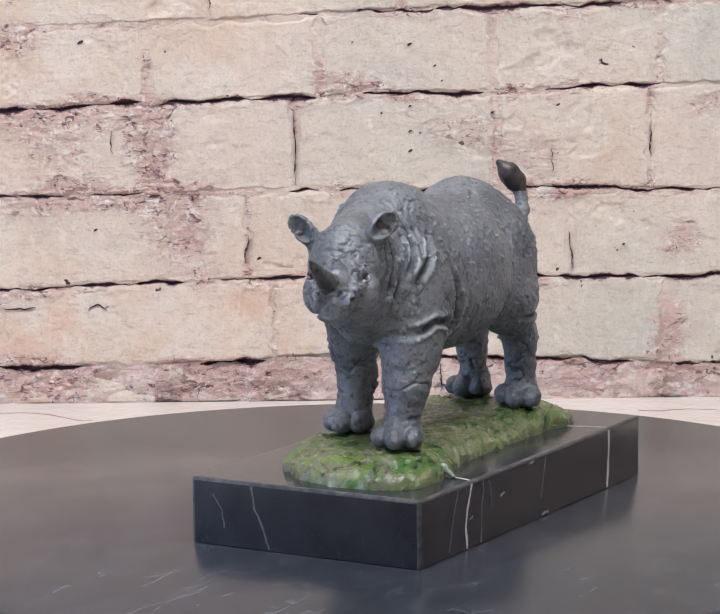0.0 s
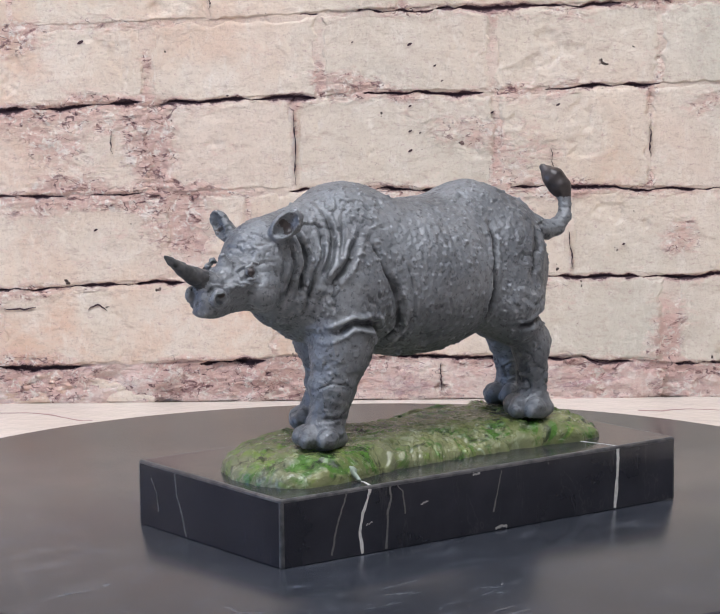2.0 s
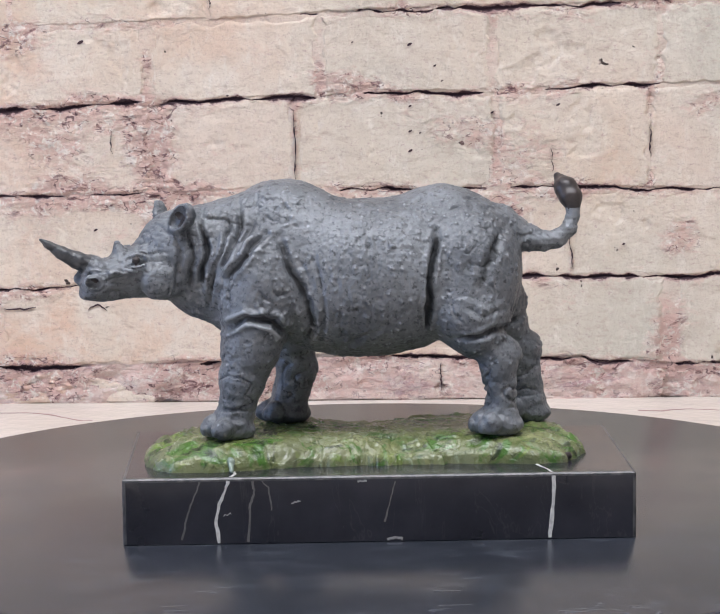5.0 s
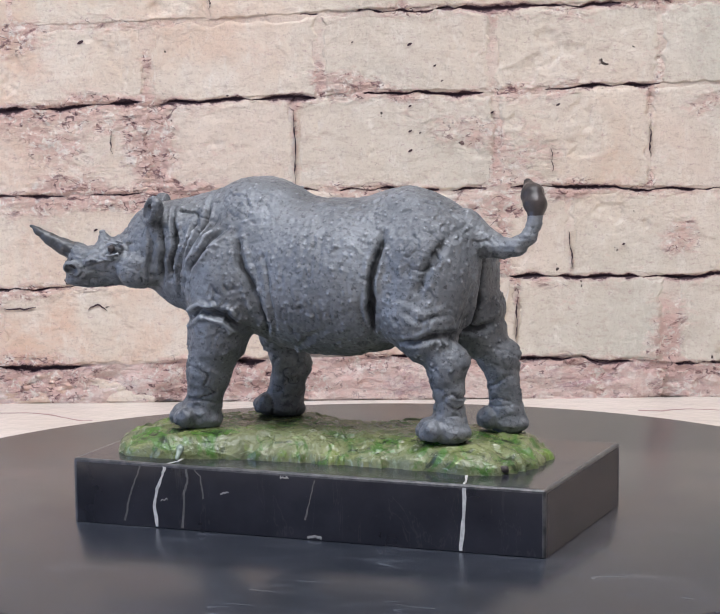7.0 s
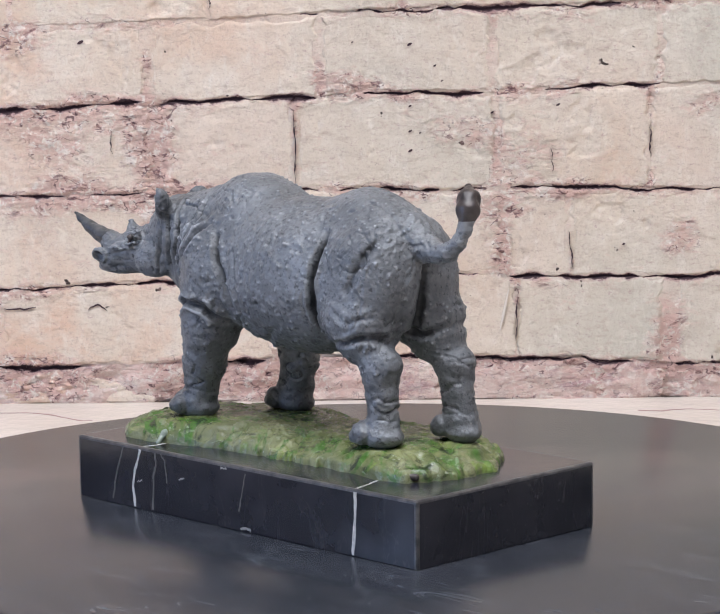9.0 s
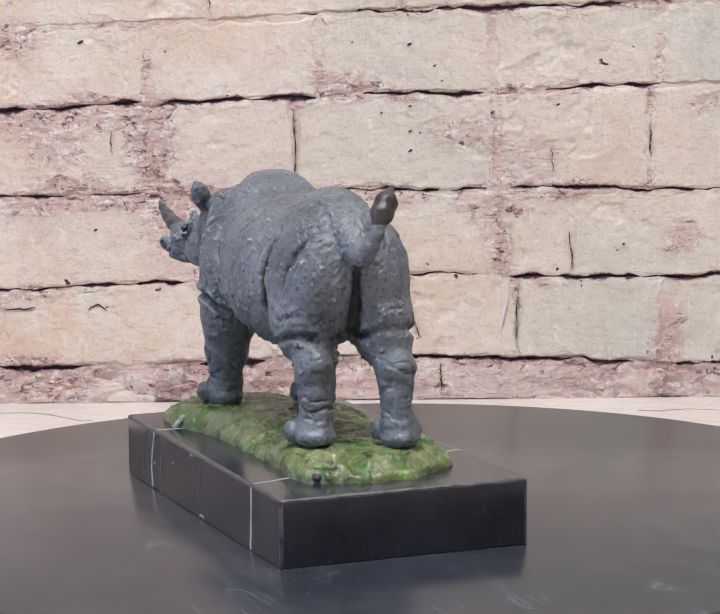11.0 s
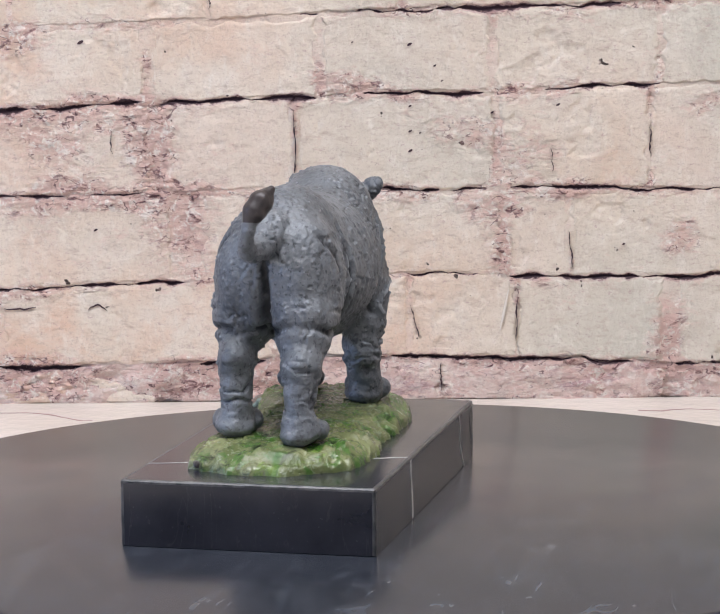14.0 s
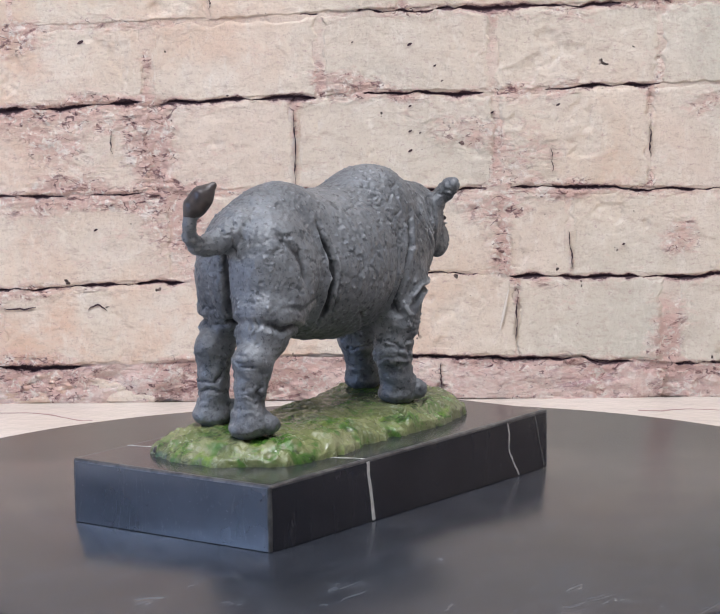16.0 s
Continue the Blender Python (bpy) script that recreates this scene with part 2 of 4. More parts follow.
def from_arrays(name, verts, quads, smooth=True):
    me = bpy.data.meshes.new(name)
    me.vertices.add(len(verts))
    me.vertices.foreach_set("co", np.asarray(verts, np.float32).ravel())
    q = np.asarray(quads, np.int32)
    me.loops.add(q.size)
    me.loops.foreach_set("vertex_index", q.ravel())
    me.polygons.add(len(q))
    me.polygons.foreach_set("loop_start", np.arange(len(q), dtype=np.int32) * 4)
    me.polygons.foreach_set("use_smooth", np.full(len(q), smooth))
    me.update(calc_edges=True)
    me.validate()
    return me


def box(bm, x0, x1, y0, y1, z0, z1, bevel=0.0, segments=2, low=True):
    r = bmesh.ops.create_cube(bm, size=1.0, matrix=Matrix.LocRotScale(((x0 + x1) / 2, (y0 + y1) / 2, (z0 + z1) / 2), None, (x1 - x0, y1 - y0, z1 - z0)))
    if bevel:
        edges = [e for e in {e for v in r["verts"] for e in v.link_edges} if low or max(v.co.z for v in e.verts) > z0 + 1e-6]
        bmesh.ops.bevel(bm, geom=edges, offset=bevel, segments=segments, profile=0.6, affect="EDGES")
    return bm


def grid_quads(nu, nv):
    a = np.arange(nu * nv).reshape(nv, nu)
    return np.stack([a[:-1, :-1], a[:-1, 1:], a[1:, 1:], a[1:, :-1]], -1).reshape(-1, 4)


# ------------------------------------------------------------ room
WALL_Y = 0.387
TABLE_Z = -0.025
bm = bmesh.new()
box(bm, -1.5, 1.5, -1.7, WALL_Y + 0.0, TABLE_Z - 0.03, TABLE_Z)
table = tagged(part("table_sheet", bm, TABLE), "cream stone-look sheet spread under the turntable", "table top", kind="structure")

# Stands for a printed brick backdrop, modelled as a real wall.
bm = bmesh.new()
box(bm, -1.5, 1.5, WALL_Y + 0.016, WALL_Y + 0.10, TABLE_Z - 0.03, CEIL)
wall_north = tagged(part("wall_north", bm, MORTAR), "printed backdrop of an old painted brick wall with crumbling pink mortar, built in relief", "wall", kind="structure")
for nm, b in (("wall_south", (-1.5, 1.5, -1.8, -1.7, TABLE_Z - 0.03, CEIL)), ("wall_east", (1.5, 1.6, -1.8, WALL_Y + 0.1, TABLE_Z - 0.03, CEIL))):
    bm = bmesh.new()
    box(bm, *b)
    tagged(part(nm, bm, PAINT), "plain painted room wall", "wall", kind="structure")
bm = bmesh.new()
wy0, wy1, wz0, wz1 = -0.70, -0.27, 0.18, 0.50
box(bm, -1.6, -1.5, -1.8, wy0, TABLE_Z - 0.03, CEIL)
box(bm, -1.6, -1.5, wy1, WALL_Y + 0.1, TABLE_Z - 0.03, CEIL)
box(bm, -1.6, -1.5, wy0, wy1, TABLE_Z - 0.03, wz0)
box(bm, -1.6, -1.5, wy0, wy1, wz1, CEIL)
tagged(part("wall_west", bm, PAINT), "plain painted room wall with a narrow window", "wall", kind="structure")
bm = bmesh.new()
box(bm, -1.6, 1.6, -1.8, WALL_Y + 0.1, CEIL, CEIL + 0.05)
tagged(part("ceiling", bm, WHITE), "plain grey-white ceiling", "ceiling", kind="structure")
bm = bmesh.new()
box(bm, -0.67, 0.63, -0.85, -0.19, CEIL - 0.03, CEIL - 0.002, 0.004)
lamp = tagged(part("ceiling_lamp", bm, PANEL), "flat lit ceiling panel lamp", "lamp")
window_1 = tagged(new("window_1"), "narrow window letting in cool daylight", "window", kind="structure")
bm = bmesh.new()
for b in ((wy0, wy0 + 0.02, wz0, wz1), (wy1 - 0.02, wy1, wz0, wz1), (wy0 + 0.02, wy1 - 0.02, wz0, wz0 + 0.02), (wy0 + 0.02, wy1 - 0.02, wz1 - 0.02, wz1)):
    box(bm, -1.57, -1.53, *b)
part("window_frame", bm, FRAME, window_1)

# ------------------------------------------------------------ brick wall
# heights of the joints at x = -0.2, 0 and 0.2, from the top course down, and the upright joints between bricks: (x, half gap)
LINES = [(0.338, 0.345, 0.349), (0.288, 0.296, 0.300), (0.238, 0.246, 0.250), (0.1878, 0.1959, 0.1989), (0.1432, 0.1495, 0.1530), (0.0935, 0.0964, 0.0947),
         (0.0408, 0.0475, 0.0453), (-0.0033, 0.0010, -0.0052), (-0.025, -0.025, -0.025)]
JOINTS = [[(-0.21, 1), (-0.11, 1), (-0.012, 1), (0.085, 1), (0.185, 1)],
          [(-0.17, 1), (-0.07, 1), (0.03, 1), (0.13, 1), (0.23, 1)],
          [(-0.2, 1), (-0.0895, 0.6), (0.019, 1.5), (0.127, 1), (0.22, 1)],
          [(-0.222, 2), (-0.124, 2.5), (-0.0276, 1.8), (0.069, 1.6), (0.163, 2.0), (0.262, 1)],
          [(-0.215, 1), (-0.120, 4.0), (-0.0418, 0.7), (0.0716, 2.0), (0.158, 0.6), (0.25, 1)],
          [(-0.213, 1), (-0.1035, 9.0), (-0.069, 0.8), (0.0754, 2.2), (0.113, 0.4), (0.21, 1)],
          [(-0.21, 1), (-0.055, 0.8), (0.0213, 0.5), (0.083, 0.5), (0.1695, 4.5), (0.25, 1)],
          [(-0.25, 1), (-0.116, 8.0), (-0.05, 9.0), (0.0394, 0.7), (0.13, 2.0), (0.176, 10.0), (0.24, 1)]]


def line_z(i, x):
    """Height of the joint line i at x."""
    a, b, c = LINES[i]
    x = np.asarray(x, float)
    t = np.clip(x / 0.2, -1.6, 1.6)
    base = np.where(t < 0, b + (b - a) * t, b + (c - b) * t)
    return base + 0.0012 * rough(x * 45, x * 0, x * 0 + i * 7.3, 4, 5)


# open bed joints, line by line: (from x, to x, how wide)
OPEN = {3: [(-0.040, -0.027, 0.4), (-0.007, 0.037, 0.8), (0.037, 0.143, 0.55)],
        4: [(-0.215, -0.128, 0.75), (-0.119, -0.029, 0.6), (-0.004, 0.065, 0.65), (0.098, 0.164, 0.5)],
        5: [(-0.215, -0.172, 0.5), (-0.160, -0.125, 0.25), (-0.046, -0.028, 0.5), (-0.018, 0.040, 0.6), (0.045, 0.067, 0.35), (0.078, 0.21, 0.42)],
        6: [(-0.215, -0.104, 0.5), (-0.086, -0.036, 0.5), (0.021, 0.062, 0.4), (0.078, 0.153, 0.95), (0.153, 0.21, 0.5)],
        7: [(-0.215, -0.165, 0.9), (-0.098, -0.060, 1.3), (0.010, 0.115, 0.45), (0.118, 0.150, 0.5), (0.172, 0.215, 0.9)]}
# crumbled places on the wall: (x, z, half width, half height, how much)
CRUMBLED_AT = [(-0.193, 0.135, 0.050, 0.015, 0.5), (-0.124, 0.126, 0.016, 0.026, 0.6), (0.052, 0.127, 0.022, 0.014, 0.4), (0.084, 0.115, 0.022, 0.016, 0.45),
               (0.065, 0.084, 0.026, 0.008, 0.55), (0.073, 0.058, 0.008, 0.016, 0.7), (-0.103, 0.076, 0.020, 0.025, 0.4), (0.173, 0.064, 0.012, 0.014, 0.5),
               (0.166, 0.012, 0.011, 0.015, 0.65), (-0.165, 0.092, 0.060, 0.010, 0.65), (-0.020, 0.158, 0.024, 0.008, 0.6), (-0.195, 0.180, 0.022, 0.010, 0.4),
               (0.188, 0.142, 0.016, 0.010, 0.5), (-0.06, -0.012, 0.05, 0.012, 0.6), (-0.185, -0.010, 0.03, 0.012, 0.6), (-0.17, 0.11, 0.05, 0.03, 0.3)]


XT = np.arange(-0.345, 0.3451, 0.0004)


def tabled(fn):
    """Sample a function of x once; afterwards it is looked up."""
    t = fn(XT)
    return lambda x: np.interp(x, XT, t)


Z0 = XT * 0
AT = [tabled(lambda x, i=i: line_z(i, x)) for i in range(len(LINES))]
HERE = [tabled(lambda x, i=i: np.clip(0.45 + 0.7 * rough(x * 26, Z0 + i * 9.1, Z0, 3, 101), 0, 1)) for i in range(len(LINES))]
SPREAD = [tabled(lambda x, i=i: np.clip(0.6 + 0.95 * rough(x * 80, Z0 + i, Z0, 4, 103), 0.0, 2.0)) for i in range(len(LINES))]
SHIFT = [tabled(lambda x, i=i: 0.0008 * rough(x * 110, Z0 + i, Z0, 4, 104)) for i in range(len(LINES))]


def wall_state(x, z, first, last):
    """How crumbled, how dark with painted joint shade and how reddish the wall is at each place, between two joint
    lines.
    """
    wear, joint_shade = np.zeros(x.shape), np.zeros(x.shape)
    fleck = rough(x * 50, z * 60, x * 0, 3, 105)
    for i in range(first, min(last, len(LINES) - 2) + 1):
        dz = z - AT[i](x)
        here = HERE[i](x)
        wear += 0.6 * here * np.exp(-(dz / (0.0022 + 0.0035 * here)) ** 2)
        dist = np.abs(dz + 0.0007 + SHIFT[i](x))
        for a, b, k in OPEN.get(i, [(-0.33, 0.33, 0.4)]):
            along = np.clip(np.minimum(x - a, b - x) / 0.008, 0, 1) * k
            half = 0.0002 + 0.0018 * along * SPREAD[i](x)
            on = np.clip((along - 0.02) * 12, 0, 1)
            joint_shade = np.maximum(joint_shade, on * np.clip(1.15 - 0.6 * dist / half, 0, 1))
            wear += 0.5 * on * np.exp(-((dz + 0.0040) / 0.0045) ** 2) * np.clip(0.4 + fleck, 0, 1)
    for i in range(first, min(last, len(JOINTS))):
        inside = (z < AT[i](x)) & (z > AT[i + 1](x))
        sway = 0.0014 * rough(z * 130, x * 12, z * 0, 3, 106)
        k = np.where(inside, 0.6 * np.clip(0.5 + fleck, 0, 1), 0)
        for xj, g in JOINTS[i]:
            wear += k * np.exp(-((x - xj - sway) / (0.0012 + 0.0011 * g)) ** 2)
    for cx, cz, rx, rz, k in CRUMBLED_AT:
        r = np.hypot((x - cx) / rx, (z - cz) / rz)
        wear += 1.25 * k * np.clip(1.35 - r - 0.4 * fleck, 0, 1)
    wear = np.clip(wear + 0.16 * rough(x * 45, z * 60, x * 0, 3, 109), 0, 1.2)
    # Redder left, greyer right; the right end also carries painted light falloff.
    tone = np.clip(0.05 - 3.8 * x + 0.9 * rough(x * 7, z * 9, x * 0, 2, 110), -1, 1)
    return wear, joint_shade, tone


def with_state(me, state, extra=None):
    for name, a in zip(("wear", "joint_shade", "tone"), state):
        a = a.ravel() if extra is None else np.concatenate([a.ravel(), a.ravel()[extra]])
        me.attributes.new(name, "FLOAT", "POINT").data.foreach_set("value", a.astype(np.float32))
    return me


def relief(x, z, wear):
    """Depth that crumbling takes off the face."""
    return 0.0007 * wear + wear * (0.0008 * rough(x * 150, z * 210, x * 0, 3, 111) + 0.0005 * rough(x * 420, z * 520, x * 0, 2, 112))


def brick_mesh(i, x0, x1):
    w = x1 - x0
    fine = i > 1
    nu, nv = max(6, int(w / (0.0008 if fine else 0.003))), 64 if fine else 20
    u, v = np.meshgrid(np.linspace(0, 1, nu), np.linspace(0, 1, nv))
    u = 0.5 - 0.5 * np.cos(np.pi * (0.12 + 0.76 * u)) / np.cos(np.pi * 0.12)
    v = 0.5 - 0.5 * np.cos(np.pi * (0.12 + 0.76 * v)) / np.cos(np.pi * 0.12)
    xa = x0 + u * w
    lo = AT[i + 1](xa) + 0.0006 + 0.0005 * rough(xa * 260, xa * 0 + i, xa * 0, 3, 51)
    hi = AT[i](xa) - 0.0020 + 0.0010 * rough(xa * 90, xa * 0 + i, xa * 0, 3, 52)
    if i + 1 == len(LINES) - 1:
        lo = lo * 0 + TABLE_Z
    if i == 7:
        hi = hi - 0.002 - 0.0185 * np.clip((x0 + w * 0.5 < -0.1) * (xa + 0.165) / 0.045, 0, 1) - 0.003 * (1 + rough(xa * 60, xa * 0, xa * 0, 3, 53)) * (x0 > -0.1)
    z = lo + (hi - lo) * v
    xa = xa + 0.0020 * rough(xa * 0 + i * 3.1 + x0 * 90, z * 160, z * 0, 3, 9) * np.abs(2 * u - 1) ** 3
    du = np.minimum(u, 1 - u) * w
    dz = np.minimum((1 - v) * 0.8, v * 2.4) * (hi - lo)
    d = np.minimum(du, dz) + 0.0009 * rough(xa * 220, z * 220, z * 0, 3, 3)
    edge = np.clip(1 - d / 0.0022, 0, 1.4)
    y = WALL_Y + 0.0010 * edge ** 2 - 0.0005 * rough(xa * 30, z * 30, z * 0 + i, 3, 21) - 0.0003 * rough(xa * 160, z * 160, z * 0, 4, 31)
    chip = np.clip(rough(xa * 50, z * 60, z * 0, 4, 41) - 0.72, 0, 0.4)
    state = wall_state(xa, z, i, i + 1)
    y = y + 0.003 * chip + relief(xa, z, state[0]) * (1 if i < 7 else 2.2) + 0.0004 * noise.noise((x0 * 31, i * 1.7, 0.3))
    front = np.stack([xa, y, z], -1).reshape(-1, 3)
    ring = np.concatenate([np.arange(nu), np.arange(1, nv) * nu + nu - 1, (nv - 1) * nu + np.arange(nu - 2, -1, -1), np.arange(nv - 2, 0, -1) * nu])
    back = front[ring].copy()
    back[:, 1] = WALL_Y + 0.0158
    k = len(ring)
    j = np.arange(k)
    side = np.stack([ring[j], nu * nv + j, nu * nv + (j + 1) % k, ring[(j + 1) % k]], -1)
    me = from_arrays("brick", np.concatenate([front, back]), np.concatenate([grid_quads(nu, nv), side]))
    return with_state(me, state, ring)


def slivers(name, strokes, material, parent, lift):
    """Thin tapered strokes on the wall face: each (points in x and z, width)."""
    verts, quads = [], []
    for pts, width in strokes:
        pts = np.array(pts, float)
        n = len(pts)
        t = np.gradient(pts, axis=0)
        t /= np.linalg.norm(t, axis=1, keepdims=True) + 1e-9
        side = np.stack([-t[:, 1], t[:, 0]], -1)
        w = width * np.sin(np.pi * (np.arange(n) + 0.6) / (n + 0.2))[:, None] * 0.5
        if n > 12:
            w = w * np.clip(0.9 + 0.8 * rough(np.arange(n) * 0.5 + pts[0, 0] * 99, pts[:, 0] * 0, pts[:, 0] * 0, 2, 7), 0.15, 2)[:, None]
        k = len(verts)
        for a, b in zip(pts + side * w, pts - side * w):
            verts += [(a[0], WALL_Y - lift, a[1]), (b[0], WALL_Y - lift, b[1])]
        k0 = k
        for m in range(n - 1):
            quads.append((k0 + 2 * m, k0 + 2 * m + 1, k0 + 2 * m + 3, k0 + 2 * m + 2))
    front = np.array(verts)
    back = front + np.array((0, 0.0035, 0))
    q = np.array(quads)
    edge = np.concatenate([np.stack([q[:, 0], q[:, 3], q[:, 3] + len(front), q[:, 0] + len(front)], -1), np.stack([q[:, 2], q[:, 1], q[:, 1] + len(front), q[:, 2] + len(front)], -1)])
    return part(name, from_arrays(name, np.concatenate([front, back]), np.concatenate([q, edge]), False), material, parent)


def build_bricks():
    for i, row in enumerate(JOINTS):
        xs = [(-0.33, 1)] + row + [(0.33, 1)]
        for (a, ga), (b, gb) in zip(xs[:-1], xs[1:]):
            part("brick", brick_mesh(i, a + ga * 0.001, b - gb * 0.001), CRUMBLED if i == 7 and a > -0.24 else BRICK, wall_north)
    # crumbling mortar between the bricks, open along parts of the bed joints
    xs = np.arange(-0.335, 0.3351, 0.0009)
    step = np.concatenate([np.linspace(0, 0.09, 12), np.linspace(0.13, 0.87, 18), np.linspace(0.91, 1.0, 12)])
    rows = []
    for i in range(len(LINES) - 2, -1, -1):
        zlo, zhi = line_z(i + 1, xs), line_z(i, xs)
        if i + 1 == len(LINES) - 1:
            zlo = zlo * 0 + TABLE_Z
        for v in step[:-1] if i else step:
            rows.append(zlo + (zhi - zlo) * v)
    z = np.array(rows)
    x = np.broadcast_to(xs, z.shape)
    state = wall_state(x, z, 0, len(LINES) - 1)
    y = WALL_Y + 0.0007 - 0.0005 * rough(x * 55, z * 75, z * 0, 4, 61) + relief(x, z, state[0])
    shown = np.zeros(z.shape, bool)
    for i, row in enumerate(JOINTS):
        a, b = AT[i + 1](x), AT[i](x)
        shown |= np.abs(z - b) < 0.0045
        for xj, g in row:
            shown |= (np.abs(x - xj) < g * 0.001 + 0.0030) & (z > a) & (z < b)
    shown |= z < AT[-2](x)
    y = np.where(shown, y, y + 0.0042) + 0.0035 * np.clip(state[1] - 0.3, 0, 1)
    y = np.clip(y, WALL_Y - 0.0012, WALL_Y + 0.0155)
    cut = len(step) - 1
    pts = np.stack([x, y, z], -1)
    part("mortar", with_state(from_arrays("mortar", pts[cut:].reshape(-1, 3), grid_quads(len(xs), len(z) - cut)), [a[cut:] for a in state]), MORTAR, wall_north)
    low = pts[:cut + 1].copy()
    low[:, :, 1] -= 0.0024 * rough(low[:, :, 0] * 60, low[:, :, 2] * 90, x[:cut + 1] * 0, 4, 91)
    low[:, :, 1] = np.clip(low[:, :, 1], WALL_Y - 0.004, WALL_Y + 0.0155)
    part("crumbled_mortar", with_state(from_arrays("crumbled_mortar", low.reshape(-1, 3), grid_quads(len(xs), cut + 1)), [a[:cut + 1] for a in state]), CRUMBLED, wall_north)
    # single cracks in the brick faces
    cracks = []
    for x, z0, z1, lean, w in ((-0.0418, 0.140, 0.098, 0.0, 1.4), (-0.069, 0.070, 0.054, -0.002, 1.6), (0.1115, 0.071, 0.049, 0.003, 1.3), (0.083, 0.034, 0.008, -0.001, 1.5),
                               (0.0225, 0.030, 0.010, 0.005, 1.2), (0.0394, -0.004, -0.020, 0.0, 1.5), (-0.0900, 0.207, 0.197, 0.002, 1.2), (0.1575, 0.129, 0.112, 0.001, 1.2),
                               (0.102, 0.118, 0.104, 0.001, 0.8), (-0.1455, 0.130, 0.117, 0.001, 1.0)):
        k = np.linspace(0, 1, 25)
        cracks.append((np.stack([x + lean * k + 0.0007 * rough(k * 4 + x * 77, k * 0, k * 0, 4, 5), z0 + (z1 - z0) * k], -1), w * 0.00048))
    for x, z, r in ((-0.161, 0.1795, 3.0), (0.023, 0.1765, 2.4), (0.037, 0.1645, 1.6), (0.023, 0.142, 1.6), (0.023, 0.128, 1.8), (0.023, 0.117, 2.2), (0.0285, 0.127, 1.2), (-0.155, 0.074, 2.0),
                    (0.106, 0.142, 2.0), (0.143, 0.063, 1.6), (-0.009, 0.178, 1.2), (0.041, 0.156, 1.2), (0.069, 0.138, 1.6)):
        k = np.linspace(-0.5, 0.5, 5)
        cracks.append((np.stack([x + k * r * 0.0011, z + k * r * 0.0006], -1), r * 0.0006))
    k = np.linspace(-1, 1, 9)
    for x, z, w, h in ((-0.155, 0.031, 0.0055, 0.003), (-0.199, 0.029, 0.009, -0.001)):
        cracks.append((np.stack([x + w * k, z - h * k * k + 0.0006 * rough(k * 3 + x * 50, k * 0, k * 0, 2, 3)], -1), 0.0009))
    slivers("cracks", cracks, CRACK, wall_north, 0.0008)
    k = np.linspace(0, 1, 9)
    slivers("pale_scratch", [(np.stack([0.078 - 0.005 * k, 0.038 - 0.0235 * k], -1), 0.0013)], TABLE, wall_north, 0.0012)


# ------------------------------------------------------------ turntable
def build_turntable():
    bm = bmesh.new()
    prof = [(0.0, 0.0), (0.2245, 0.0), (0.2268, -0.0008), (0.228, -0.003), (0.228, -0.0185), (0.2265, -0.0205), (0.215, -0.021), (0.0, -0.021)]
    n = 180
    rings = []
    for r, z in prof:
        if r == 0:
            rings.append([bm.verts.new((0, 0, z))] * n)
        else:
            rings.append([bm.verts.new((r * math.cos(2 * math.pi * k / n), r * math.sin(2 * math.pi * k / n), z)) for k in range(n)])
    for a, b in zip(rings[:-1], rings[1:]):
        for k in range(n):
            vs = []
            for vv in (a[k], b[k], b[(k + 1) % n], a[(k + 1) % n]):
                if vv not in vs:
                    vs.append(vv)
            f = bm.faces.new(vs)
            f.smooth = True
    bmesh.ops.recalc_face_normals(bm, faces=bm.faces)
    ob = new("turntable")
    part("disc", bm, DISC, ob)
    bm = bmesh.new()
    bmesh.ops.create_cone(bm, cap_ends=True, segments=64, radius1=0.12, radius2=0.12, depth=0.0042, matrix=Matrix.Translation((0, 0, -0.0229)))
    part("foot_ring", bm, DARK_BROWN, ob)
    return tagged(ob, "round black scratched turntable with a glossy top", "turntable")


# ------------------------------------------------------------ statuette
AXIS = (-0.0002, 0.0262)
BASE_L, BASE_W, BASE_H = 0.197, 0.100, 0.0259


